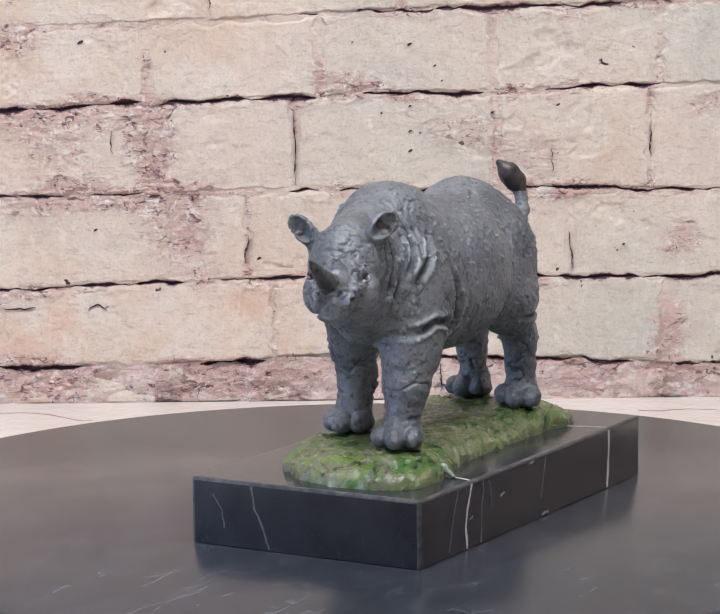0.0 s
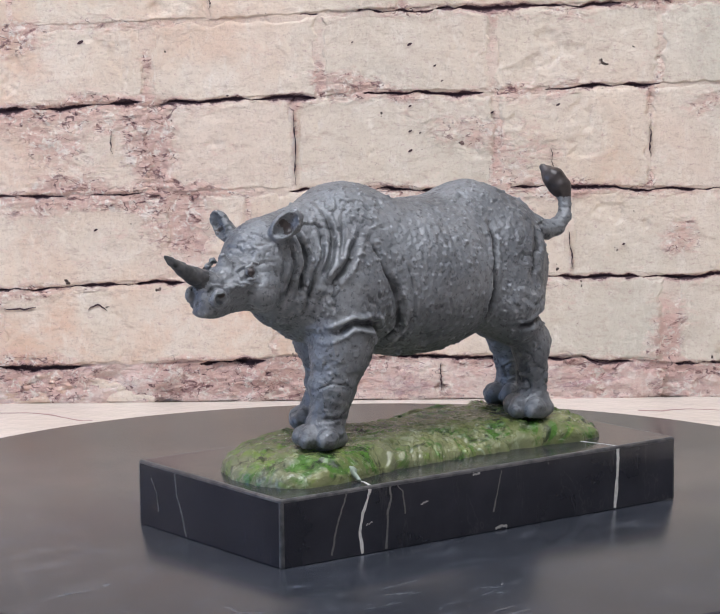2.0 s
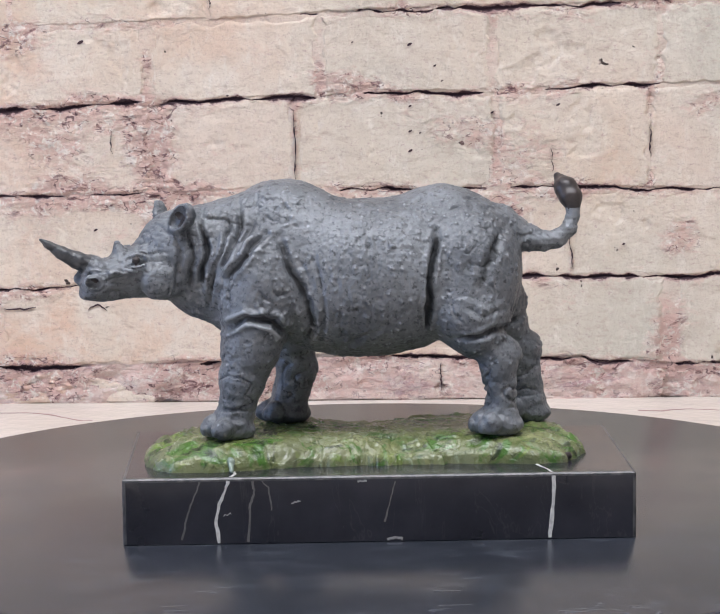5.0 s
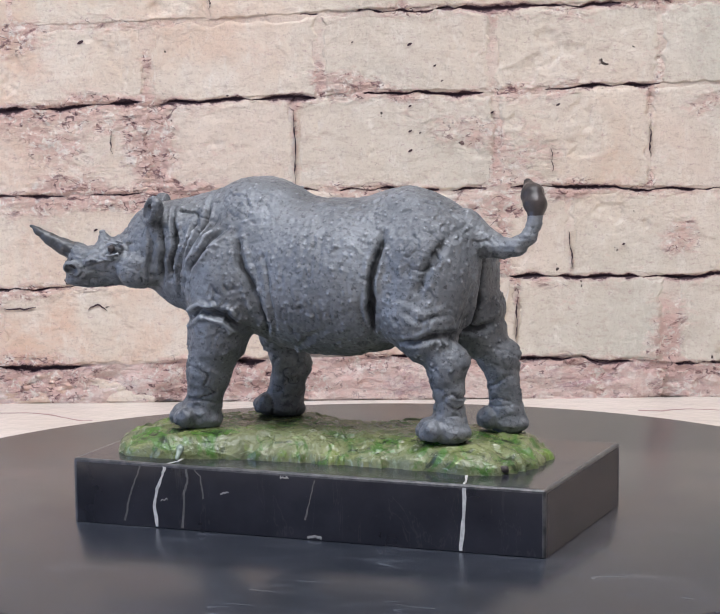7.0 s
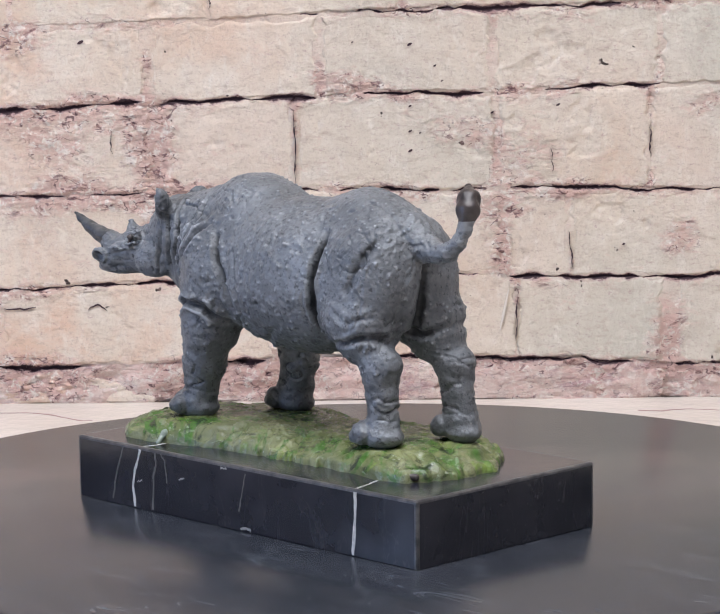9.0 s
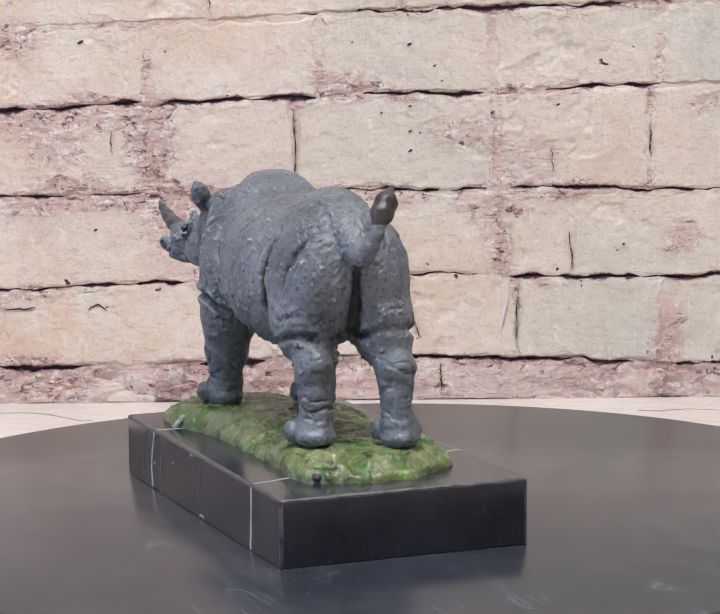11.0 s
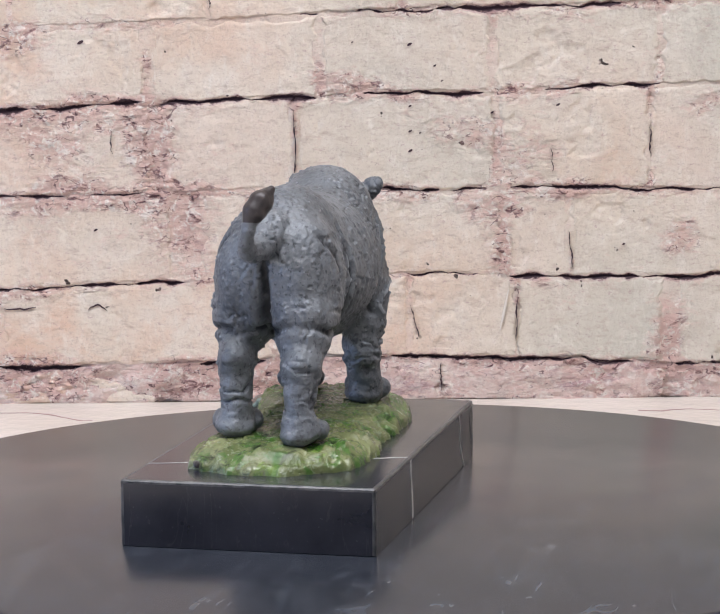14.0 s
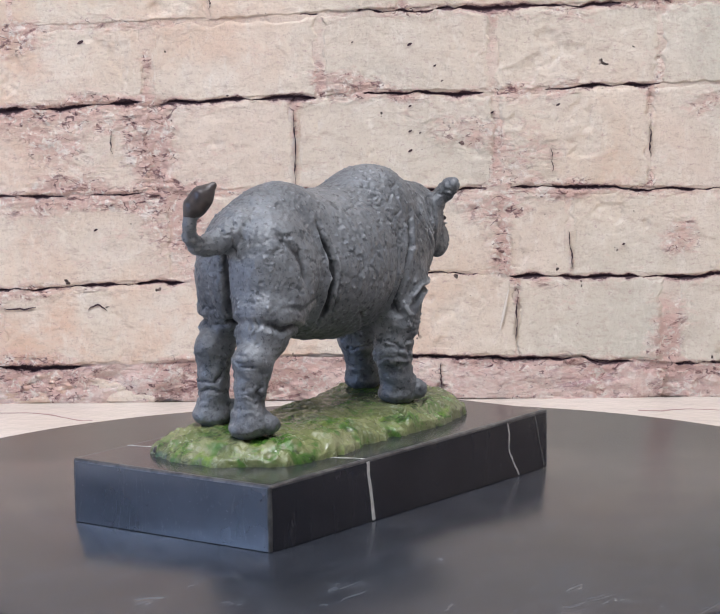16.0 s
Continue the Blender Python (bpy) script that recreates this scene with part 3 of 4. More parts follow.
class Clay:
    """A block of clay in millimetres: forms are blended into it and the skin is taken off as a mesh."""

    def __init__(self, lo, hi, step):
        self.lo, self.step = np.array(lo, float), step
        self.n = np.ceil((np.array(hi) - self.lo) / step).astype(int) + 1
        self.f = np.full(self.n, 30.0, np.float32)

    def region(self, lo, hi):
        a = np.clip(np.floor((np.array(lo) - self.lo) / self.step).astype(int), 0, self.n)
        b = np.clip(np.ceil((np.array(hi) - self.lo) / self.step).astype(int) + 1, 0, self.n)
        sl = tuple(slice(i, j) for i, j in zip(a, b))
        g = [(self.lo[k] + self.step * np.arange(a[k], b[k])).astype(np.float32) for k in range(3)]
        return sl, np.meshgrid(*g, indexing="ij")

    def blend(self, sl, d, k, cut=False):
        f = self.f[sl]
        if cut:
            h = np.clip(0.5 - 0.5 * (f + d) / k, 0, 1)
            self.f[sl] = f * (1 - h) - d * h + k * h * (1 - h)
        else:
            h = np.clip(0.5 + 0.5 * (f - d) / k, 0, 1)
            self.f[sl] = f * (1 - h) + d * h - k * h * (1 - h)

    def egg(self, c, r, k=4.0, turn=(0, 0, 0), cut=False):
        c, r = np.array(c, float), np.array(r, float)
        m = max(r) + k + 4
        sl, (x, y, z) = self.region(c - m, c + m)
        e = np.array(Euler([radians(a) for a in turn]).to_matrix().transposed())
        x, y, z = x - c[0], y - c[1], z - c[2]
        p = [e[i, 0] * x + e[i, 1] * y + e[i, 2] * z for i in range(3)]
        k0 = np.sqrt(sum((a / b) ** 2 for a, b in zip(p, r)))
        k1 = np.sqrt(sum((a / (b * b)) ** 2 for a, b in zip(p, r))) + 1e-6
        self.blend(sl, (k0 * (k0 - 1) / k1).astype(np.float32), k, cut)

    def limb(self, a, b, ra, rb, k=4.0, flat=1.0):
        a, b = np.array(a, float), np.array(b, float)
        m = max(ra, rb) + k + 4
        sl, (x, y, z) = self.region(np.minimum(a, b) - m, np.maximum(a, b) + m)
        ab = b - a
        t = np.clip(((x - a[0]) * ab[0] + (y - a[1]) * ab[1] + (z - a[2]) * ab[2]) / (ab @ ab), 0, 1)
        d = np.sqrt((x - a[0] - t * ab[0]) ** 2 + ((y - a[1] - t * ab[1]) * flat) ** 2 + (z - a[2] - t * ab[2]) ** 2) - (ra + (rb - ra) * t)
        self.blend(sl, d.astype(np.float32), k)

    def chain(self, pts, k=2.0):
        for (*a, ra), (*b, rb) in zip(pts[:-1], pts[1:]):
            self.limb(a, b, ra, rb, k)

    def skin(self):
        """Surface nets: one vertex in every cell that the surface crosses."""
        f = self.f
        inside = f < 0
        n = np.array(f.shape) - 1
        corners = [(i, j, k) for i in (0, 1) for j in (0, 1) for k in (0, 1)]
        sub = lambda a, o: a[o[0]:o[0] + n[0], o[1]:o[1] + n[1], o[2]:o[2] + n[2]]
        count = sum(sub(inside, o).astype(np.int8) for o in corners)
        ids = np.argwhere((count > 0) & (count < 8))
        index = np.full(n, -1, np.int64)
        index[tuple(ids.T)] = np.arange(len(ids))
        total, hits = np.zeros((len(ids), 3)), np.zeros(len(ids))
        for o in corners:
            for ax in range(3):
                if o[ax]:
                    continue
                o2 = list(o)
                o2[ax] = 1
                fa = f[tuple((ids + o).T)]
                fb = f[tuple((ids + o2).T)]
                s = (fa < 0) != (fb < 0)
                t = fa / np.where(s, fa - fb, 1)
                p = np.tile(np.array(o, float), (len(ids), 1))
                p[:, ax] = t
                total[s] += p[s]
                hits[s] += 1
        verts = self.lo + self.step * (ids + total / hits[:, None])
        quads = []
        for ax in range(3):
            b, c = (ax + 1) % 3, (ax + 2) % 3
            hi = [slice(1, -1)] * 3
            hi[ax] = slice(0, -1)
            lo_, up = f[tuple(hi)], None
            hi2 = list(hi)
            hi2[ax] = slice(1, None)
            up = f[tuple(hi2)]
            for sign in (True, False):
                e = np.argwhere(((lo_ < 0) & (up >= 0)) if sign else ((lo_ >= 0) & (up < 0)))
                e[:, b] += 1
                e[:, c] += 1
                q = []
                for db, dc in ((-1, -1), (0, -1), (0, 0), (-1, 0)):
                    g = e.copy()
                    g[:, b] += db
                    g[:, c] += dc
                    q.append(index[tuple(g.T)])
                q = np.stack(q, -1)
                quads.append(q if sign else q[:, ::-1])
        return verts, np.concatenate(quads)


# head frame: turned to the animal's left
HX, HY, HEAD_TURN = 78.0, 7.0, 24.0
EARS = ((-1, 1.4, -1.0), (1, 2.8, 1.0))
HC, HS = math.cos(radians(HEAD_TURN)), math.sin(radians(HEAD_TURN))


def head(fwd, side, z):
    return (HX + fwd * HC - side * HS, HY + fwd * HS + side * HC, z)


def body_forms(c):
    # trunk
    c.egg((4, 2.5, 96.5), (50, 29.6, 31.5), 6)
    c.egg((36, 2, 107.8), (27, 22, 28.2), 9)
    c.egg((50, 4, 98), (22, 22, 24), 7)
    c.egg((-27, 1, 111), (24, 19, 22), 8)
    c.egg((-40, 2, 104), (19, 22, 22), 7)
    # haunches
    c.egg((-37, 14.5, 95), (19.5, 13.5, 26), 4, (0, -6, 0))
    c.egg((-41, -9.5, 97), (19.5, 15.0, 25), 4, (0, -4, 0))
    # rump closing the gap between the haunches
    c.egg((-44, 8.6, 92), (14, 7.5, 17), 2.5)
    c.egg((-45, -2.6, 92), (14, 7.5, 17), 2.5)
    # shoulders
    c.egg((44, 18, 95), (17, 14, 22), 4, (0, 14, 0))
    c.egg((38, -12, 95), (15, 11.5, 22), 4, (0, 8, 0))
    # neck and breast
    c.limb((56, 5, 107), (76, 8, 107), 22.5, 18, 5, 1.35)
    c.egg((65, 7, 92), (14, 11.5, 11), 5)
    # head
    c.egg(head(0, 0, 108.5), (15, 13.0, 11.0), 4, (0, 8, HEAD_TURN))
    c.limb(head(2, 0, 104.5), head(30, -0.5, 100.0), 12.2, 7.0, 3.0)
    c.limb(head(6, 0, 99.5), head(27, -0.5, 95.5), 8.5, 4.4, 3)
    c.egg(head(32.5, -0.5, 98.2), (7.5, 7.8, 6.0), 2.5, (0, 12, HEAD_TURN))
    c.egg(head(35, -1, 94.2), (5.0, 5.4, 3.0), 1.2, (0, 8, HEAD_TURN))
    c.egg(head(28.5, -0.5, 93.0), (8, 5.0, 2.6), 1.2, (0, 4, HEAD_TURN))
    for s in (-1, 1):
        c.egg(head(9, 9.0 * s, 98.5), (9.5, 5.4, 8.0), 1.6, (0, 0, HEAD_TURN))
        c.limb(head(16.5, 9.4 * s, 110.0), head(22.0, 8.4 * s, 108.8), 1.4, 0.8, 1.0)
        c.limb(head(21, 9.6 * s, 103.2), head(30, 7.6 * s, 102.0), 1.4, 1.0, 1.0)
        c.egg(head(27, 6.2 * s, 103.2), (5.5, 2.2, 1.8), 1.2, (0, 16, HEAD_TURN - 8 * s))
        c.egg(head(20.6, 11.6 * s, 107.2), (3.0, 2.8, 2.3), 0.4, (0, 12, HEAD_TURN - 12 * s), cut=True)
        c.egg(head(20.4, 9.4 * s, 107.0), (1.8, 2.0, 1.5), 0.3, (0, 12, HEAD_TURN))
        c.egg(head(20.0, 10.8 * s, 104.7), (3.6, 1.1, 0.6), 0.7, (0, 6, HEAD_TURN - 12 * s))
        c.egg(head(36.6, 6.0 * s, 99.2), (3.6, 2.6, 3.0), 1.0, (0, 0, HEAD_TURN))
        c.egg(head(37.2, 8.4 * s, 98.6), (2.9, 3.2, 1.9), 0.4, (0, -20, HEAD_TURN + 20 * s), cut=True)
        c.egg(head(33.0, 7.6 * s, 94.2), (8.0, 2.2, 0.55), 0.4, (0, 6, HEAD_TURN - 8 * s), cut=True)
    # horns
    c.egg(head(33.0, -0.8, 103.0), (6.0, 5.6, 3.4), 1.4, (0, 0, HEAD_TURN))
    h = [head(34, -1, 104) + (4.6,), head(40, -2, 106.8) + (3.3,), head(46, -3.4, 109.9) + (2.5,), head(51, -4.9, 113.2) + (1.7,), head(53.6, -5.7, 115.2) + (0.9,)]
    c.chain(h, 0.8)
    c.limb(head(23.2, 0, 108.3), head(24.4, 0, 112.2), 3.8, 1.7, 1.6)
    # ears
    for s, up, f in EARS:
        c.limb(head(f, 8.5 * s, 113.5), head(1.5 + f, 12.0 * s, 117.5 + 0.6 * up), 4.8, 3.6, 2.0)
        c.egg(head(2.2 + f, 14.8 * s, 119.8 + up), (3.7, 4.7, 7.8), 1.0, (-48 * s, 10, HEAD_TURN + 30 * s))
        c.egg(head(5.0 + f, 16.2 * s, 120.5 + up), (3.9, 3.5, 6.0), 0.3, (-46 * s, 10, HEAD_TURN + 30 * s), cut=True)


def foot(c, x, y, face, r=10.5, low=36.2):
    """A round foot with three nails, facing face degrees."""
    fc, fs = math.cos(radians(face)), math.sin(radians(face))
    at = lambda f, s, z: (x + f * fc - s * fs, y + f * fs + s * fc, z)
    c.egg(at(0, 0, low + 4.6), (r, r * 0.92, 6.2), 3, (0, 0, face))
    c.egg(at(-3, 0, low + 2.6), (r * 0.85, r * 0.88, 4.0), 2, (0, 0, face))
    for s, f, rr in ((0, 6.6, 4.7), (-6.2, 3.8, 4.3), (6.2, 3.8, 4.3)):
        c.egg(at(f, s, low + 4.4), (rr, rr * 0.92, rr), 0.25)
        c.egg(at(f + rr * 0.75, s, low + 3.6), (rr * 0.42, rr * 0.62, rr * 0.62), 0.2)


def leg_forms(c):
    # fore legs
    c.limb((46, 17, 86), (48.5, 19, 72), 14.5, 11.6, 3.5)
    c.limb((48.5, 19, 73), (53, 19, 60), 11.2, 8.6, 3)
    c.limb((52, 19, 60), (55.5, 19, 45), 8.6, 7.2, 3)
    foot(c, 57.5, 19, 12, 8.2)
    c.limb((39, -12, 86), (34, -14.5, 70), 12.5, 9.8, 3.5)
    c.limb((34, -14.5, 70), (31, -15, 58), 9.4, 7.6, 3)
    c.limb((31, -15, 58), (34, -15, 45), 7.8, 7.2, 3)
    foot(c, 36, -15, 0, 8.4)
    # hind legs
    c.limb((-34, 16, 86), (-40, 17, 77), 13.5, 11.4, 4)
    c.egg((-38, 17, 84), (15, 12.5, 10), 2.5, (0, 14, 0))
    c.limb((-41, 17.2, 77), (-48.5, 17.5, 65), 8.6, 7.2, 1.4)
    c.limb((-48.5, 17.5, 65), (-49.5, 17.5, 46), 7.0, 6.1, 2.5)
    c.egg((-52.5, 17, 68), (5, 5, 5), 3)
    foot(c, -48, 18, 6, 8.2)
    c.limb((-44, -9, 86), (-52, -11, 75), 14.5, 11.0, 4)
    c.egg((-48, -11, 83), (15, 12.5, 10), 2.5, (0, 14, 0))
    c.limb((-52, -11, 75), (-60, -12, 64), 8.8, 7.4, 1.4)
    c.limb((-60, -12, 64), (-63, -12, 46), 7.2, 6.2, 2.5)
    c.egg((-63, -12, 66), (5, 5.5, 5), 3)
    foot(c, -62, -12, -8, 8.4)


def tail_forms(c):
    c.chain([(-50, 2, 116, 9.0), (-57, 2.6, 112.5, 6.6), (-62, 3.4, 111, 5.0), (-67, 4.5, 110.2, 4.0), (-73, 5, 111.2, 3.4), (-77.5, 4.5, 115, 2.9), (-79.3, 3, 120, 2.6), (-79.3, 2, 124, 2.6)], 1.5)
    c.chain([(-79.3, 2, 123.5, 2.8), (-78.8, 0.5, 127, 4.4), (-76.8, -2, 131, 4.4), (-74.0, -5, 135.2, 1.5)], 1.2)


def fold(v, nrm, pts, side, depth, width, ridge=0.35):
    """Depth of a skin fold that runs along a line in the side view."""
    x, y, z = v.T
    p = np.stack([x + 0.9 * rough(x / 8, z / 8, y * 0 + side, 2, 91), z + 0.9 * rough(x / 8, z / 8, y * 0 + 5 + side, 2, 92)], -1)
    d = np.full(len(v), 1e9)
    pts = np.array(pts, float)
    for a, b in zip(pts[:-1], pts[1:]):
        ab = b - a
        t = np.clip(((p - a) @ ab) / (ab @ ab), 0, 1)
        d = np.minimum(d, np.linalg.norm(p - a - t[:, None] * ab, axis=1))
    ends = np.minimum(np.linalg.norm(p - pts[0], axis=1), np.linalg.norm(p - pts[-1], axis=1))
    fade = np.clip(ends / 6.0, 0.25, 1)
    g = -depth * np.exp(-(d / width) ** 2) + ridge * depth * np.exp(-((d - 2.1 * width) / width) ** 2)
    on = nrm[:, 1] * side > 0.15 if side else np.ones(len(v), bool)
    return np.where(on, g * fade, 0)


def normals_of(v, q):
    n = np.cross(v[q[:, 2]] - v[q[:, 0]], v[q[:, 3]] - v[q[:, 1]])
    out = np.zeros_like(v)
    for k in range(4):
        for ax in range(3):
            out[:, ax] += np.bincount(q[:, k], n[:, ax], len(v))
    return out / (np.linalg.norm(out, axis=1, keepdims=True) + 1e-9)


def build_rhino(parent):
    c = Clay((-88, -42, 30), (136, 48, 142), 0.56)
    body_forms(c)
    leg_forms(c)
    tail_forms(c)
    v, q = c.skin()
    nrm = normals_of(v, q)
    x, y, z = v.T
    d = np.zeros(len(v))
    # folds of the hide
    for s in (1, -1):
        d += fold(v, nrm, [(-24, 117), (-22, 104), (-21, 88), (-20, 75)], s, 3.4, 1.1, 0.2)
        d += fold(v, nrm, [(-18, 96), (-17, 84), (-18, 74)], s, 0.8, 0.8, 0.2)
        d += fold(v, nrm, [(37, 116), (33, 104), (28, 92), (25.5, 80), (28, 71)], s, 1.7, 1.3, 0.35)
        d += fold(v, nrm, [(24, 108), (21, 92), (20, 80), (23, 72)], s, 0.8, 0.9)
        d += fold(v, nrm, [(60, 80), (50, 84.5), (39, 83), (33, 76)], s, 1.8, 1.2, 0.7)
        d += fold(v, nrm, [(53, 129), (53.5, 113), (62, 99)], s, 1.5, 0.9, 0.45)
        d += fold(v, nrm, [(42, 117), (51, 107), (59, 98)], s, 2.0, 1.1, 0.45)
        d += fold(v, nrm, [(47, 124), (50, 114), (56, 104)], s, 0.9, 0.8, 0.4)
        d += fold(v, nrm, [(58, 122), (58, 112), (64, 98), (66, 88)], s, 1.4, 0.8, 0.45)
        d += fold(v, nrm, [(-2, 80), (10, 71), (22, 69)], s, 0.8, 1.1)
        d += fold(v, nrm, [(-52, 118), (-44, 106), (-40, 92)], s, 1.2, 1.8, 0.2)
        d += fold(v, nrm, [(-33, 88), (-42, 84), (-54, 86)], s, 0.6, 1.0)
        d += fold(v, nrm, [(68, 124), (65.5, 109), (68, 95)], s, 2.0, 0.9, 0.4)
        d += fold(v, nrm, [(73, 120), (71, 106), (73, 92)], s, 1.3, 0.8, 0.4)
        d += fold(v, nrm, [(77, 116), (75.5, 106), (78, 95)], s, 1.1, 0.7, 0.4)
        d += fold(v, nrm, [(-30, 74), (-39, 76), (-46, 78), (-54, 77), (-62, 80)], s, 1.7, 1.2, 0.25)
    flank = np.clip(1 - np.abs(x - 3) / 26, 0, 1) * np.clip((z - 76) / 8, 0, 1) * np.clip((122 - z) / 8, 0, 1)
    d += 0.22 * flank * np.sin(x * 1.7 + 2.4 * rough(x / 8, y / 20, z / 25, 2, 33)) * np.clip(0.7 + rough(x / 14, y / 14, z / 14, 2, 34), 0, 1.4)
    # cleft between the haunches
    rear = np.clip((-48 - x) / 6, 0, 1) * np.clip((z - 70) / 8, 0, 1) * np.clip((109 - z) / 6, 0, 1)
    d -= 2.6 * rear * np.exp(-((y - 2.8) / 1.6) ** 2)
    # rings of wrinkles on the legs
    legs = np.clip((72 - z) / 10, 0, 1) * np.clip((z - 44) / 4, 0, 1)
    ring = rough(x / 14, y / 14, z / 6.5, 3, 4)
    d -= legs * (1.1 * np.exp(-(ring / 0.10) ** 2) - 0.3 * np.exp(-((ring - 0.3) / 0.16) ** 2)) * np.clip(0.7 + rough(x / 10, y / 10, z / 10, 2, 6), 0, 1)
    trunk = np.clip((z - 66) / 10, 0, 1)
    # fine creases and lumps
    d += trunk * (0.55 * rough(x / 11, y / 11, z / 11, 2, 11) + 0.18 * rough(x / 1.9, y / 1.9, z / 3.0, 2, 15))
    crease = np.exp(-(rough(x / 6, y / 6, z / 9, 3, 27) / 0.09) ** 2) * np.clip(0.35 + rough(x / 16, y / 16, z / 16, 2, 28), 0, 1)
    d -= trunk * 0.9 * crease
    pits = np.clip(rough(x / 2.6, y / 2.6, z / 2.6, 2, 29) - 0.55, 0, 0.6)
    d -= trunk * 1.1 * pits
    d += (1 - trunk) * (0.6 * rough(x / 6.5, y / 6.5, z / 5.0, 2, 19) + 0.2 * rough(x / 2.0, y / 2.0, z / 2.0, 2, 20))
    # warts of the hide
    rng = np.random.RandomState(3)
    pick = rng.choice(len(v), 2200, replace=False)
    warts = v[pick[np.abs(nrm[pick, 1]) > 0.3]]
    warts = warts[(warts[:, 2] > 62) & (warts[:, 0] < 74) & (warts[:, 0] > -62)]
    warts = warts[rough(*(warts.T / 17), 2, 44) > -0.25]
    rubbed_glint = np.zeros(len(v))
    order = np.argsort(x)
    xo = x[order]
    for w in warts:
        i0, i1 = np.searchsorted(xo, (w[0] - 2, w[0] + 2))
        k = order[i0:i1]
        k = k[np.abs(z[k] - w[2]) < 2]
        g = np.exp(-((v[k] - w) ** 2).sum(1) / rng.uniform(0.22, 0.60))
        h = rng.uniform(0.32, 0.80)
        d[k] += h * g
        rubbed_glint[k] = np.maximum(rubbed_glint[k], g * h)
    # head: lids, nostril rims, lines across the brow and the snout
    on_head = (x > 80) & (z > 86)
    d = np.where(on_head, d * 0.6, d)
    line = np.abs(rough(x / 9, y / 9, z / 3.0, 3, 46))
    d -= np.where(on_head & (x < 112), 0.5 * np.exp(-(line / 0.12) ** 2), 0)
    for s in (-1, 1):
        r = np.linalg.norm((v - np.array(head(20.4, 10.0 * s, 106.8))) * (1, 1, 1.25), axis=1)
        d += 0.35 * np.exp(-((r - 3.2) / 0.5) ** 2) - 0.55 * np.exp(-((r - 4.3) / 0.5) ** 2) + 0.2 * np.exp(-((r - 5.3) / 0.6) ** 2) - 0.35 * np.exp(-((r - 6.6) / 0.5) ** 2)
        r = np.linalg.norm(v - np.array(head(37.0, 7.4 * s, 98.8)), axis=1)
        d += 0.5 * np.exp(-((r - 3.6) / 0.6) ** 2) - 0.4 * np.exp(-((r - 5.0) / 0.6) ** 2)
    d = np.where(x < -66, np.where(z > 105, 0.10 * np.sin(z * 3.0) * (z < 122) + 0.25 * rough(x / 2, y / 2, z / 6, 2, 47), d), d)
    # wash and painted shade in the hide's cuts, rubbed and highlighted ridges beside them
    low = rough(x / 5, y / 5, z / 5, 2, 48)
    wash_shade = np.clip((-d - 0.45) / 1.3, 0, 1) * np.clip(0.9 + 0.5 * low, 0.3, 1)
    rubbed_glint = np.maximum(rubbed_glint, np.clip((d - 0.55) / 0.9, 0, 0.7))
    v = v + nrm * d[:, None]
    me = from_arrays("rhino_figure", v * 0.001, q)
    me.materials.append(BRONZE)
    me.materials.append(DARK_BROWN)
    me.materials.append(HORN)
    me.attributes.new("wash_shade", "FLOAT", "POINT").data.foreach_set("value", wash_shade.astype(np.float32))
    me.attributes.new("rubbed_glint", "FLOAT", "POINT").data.foreach_set("value", rubbed_glint.astype(np.float32))
    cen = v[q].mean(1)
    tuft_and_hollows = (cen[:, 0] < -70) & (cen[:, 2] > 123.0)
    # Eyes and ear insides dark brown; nostril shade painted in with the same material.
    for s, up, f in EARS:
        for c3, r in ((head(20.5, 10.6 * s, 107.0), 2.0), (head(37.0, 7.6 * s, 98.6), 2.2), (head(4.6 + f, 15.8 * s, 120.0 + up), 3.4)):
            tuft_and_hollows |= np.linalg.norm(cen - np.array(c3), axis=1) < r
    a, b = np.array(head(34, -1, 104)), np.array(head(53.6, -5.7, 115.2))
    t = ((cen - a) @ (b - a)) / ((b - a) @ (b - a))
    off = np.linalg.norm(cen - a - t[:, None] * (b - a), axis=1)
    horn = (t > 0.13) & (off < 5.5)
    me.polygons.foreach_set("material_index", np.where(horn, 2, tuft_and_hollows.astype(np.int32)).astype(np.int32))
    ob = part("rhino_figure", me, None, parent, "dark grey bronze rhino with wrinkled warty hide")
    ob.location = (AXIS[0], AXIS[1], 0)
    return ob


OUTLINE = [(70, -28), (82, -16), (90, -2), (92, 10), (91, 22), (88, 34), (80, 40), (68, 41), (53, 38), (38, 33), (20, 31), (5, 30), (-10, 29), (-30, 30), (-48, 31),
           (-64, 34), (-75, 30), (-82, 19), (-84, 4), (-82, -10), (-77, -22), (-65, -33), (-45, -37), (-14, -31), (5, -32), (19, -33), (45, -32), (60, -30)]


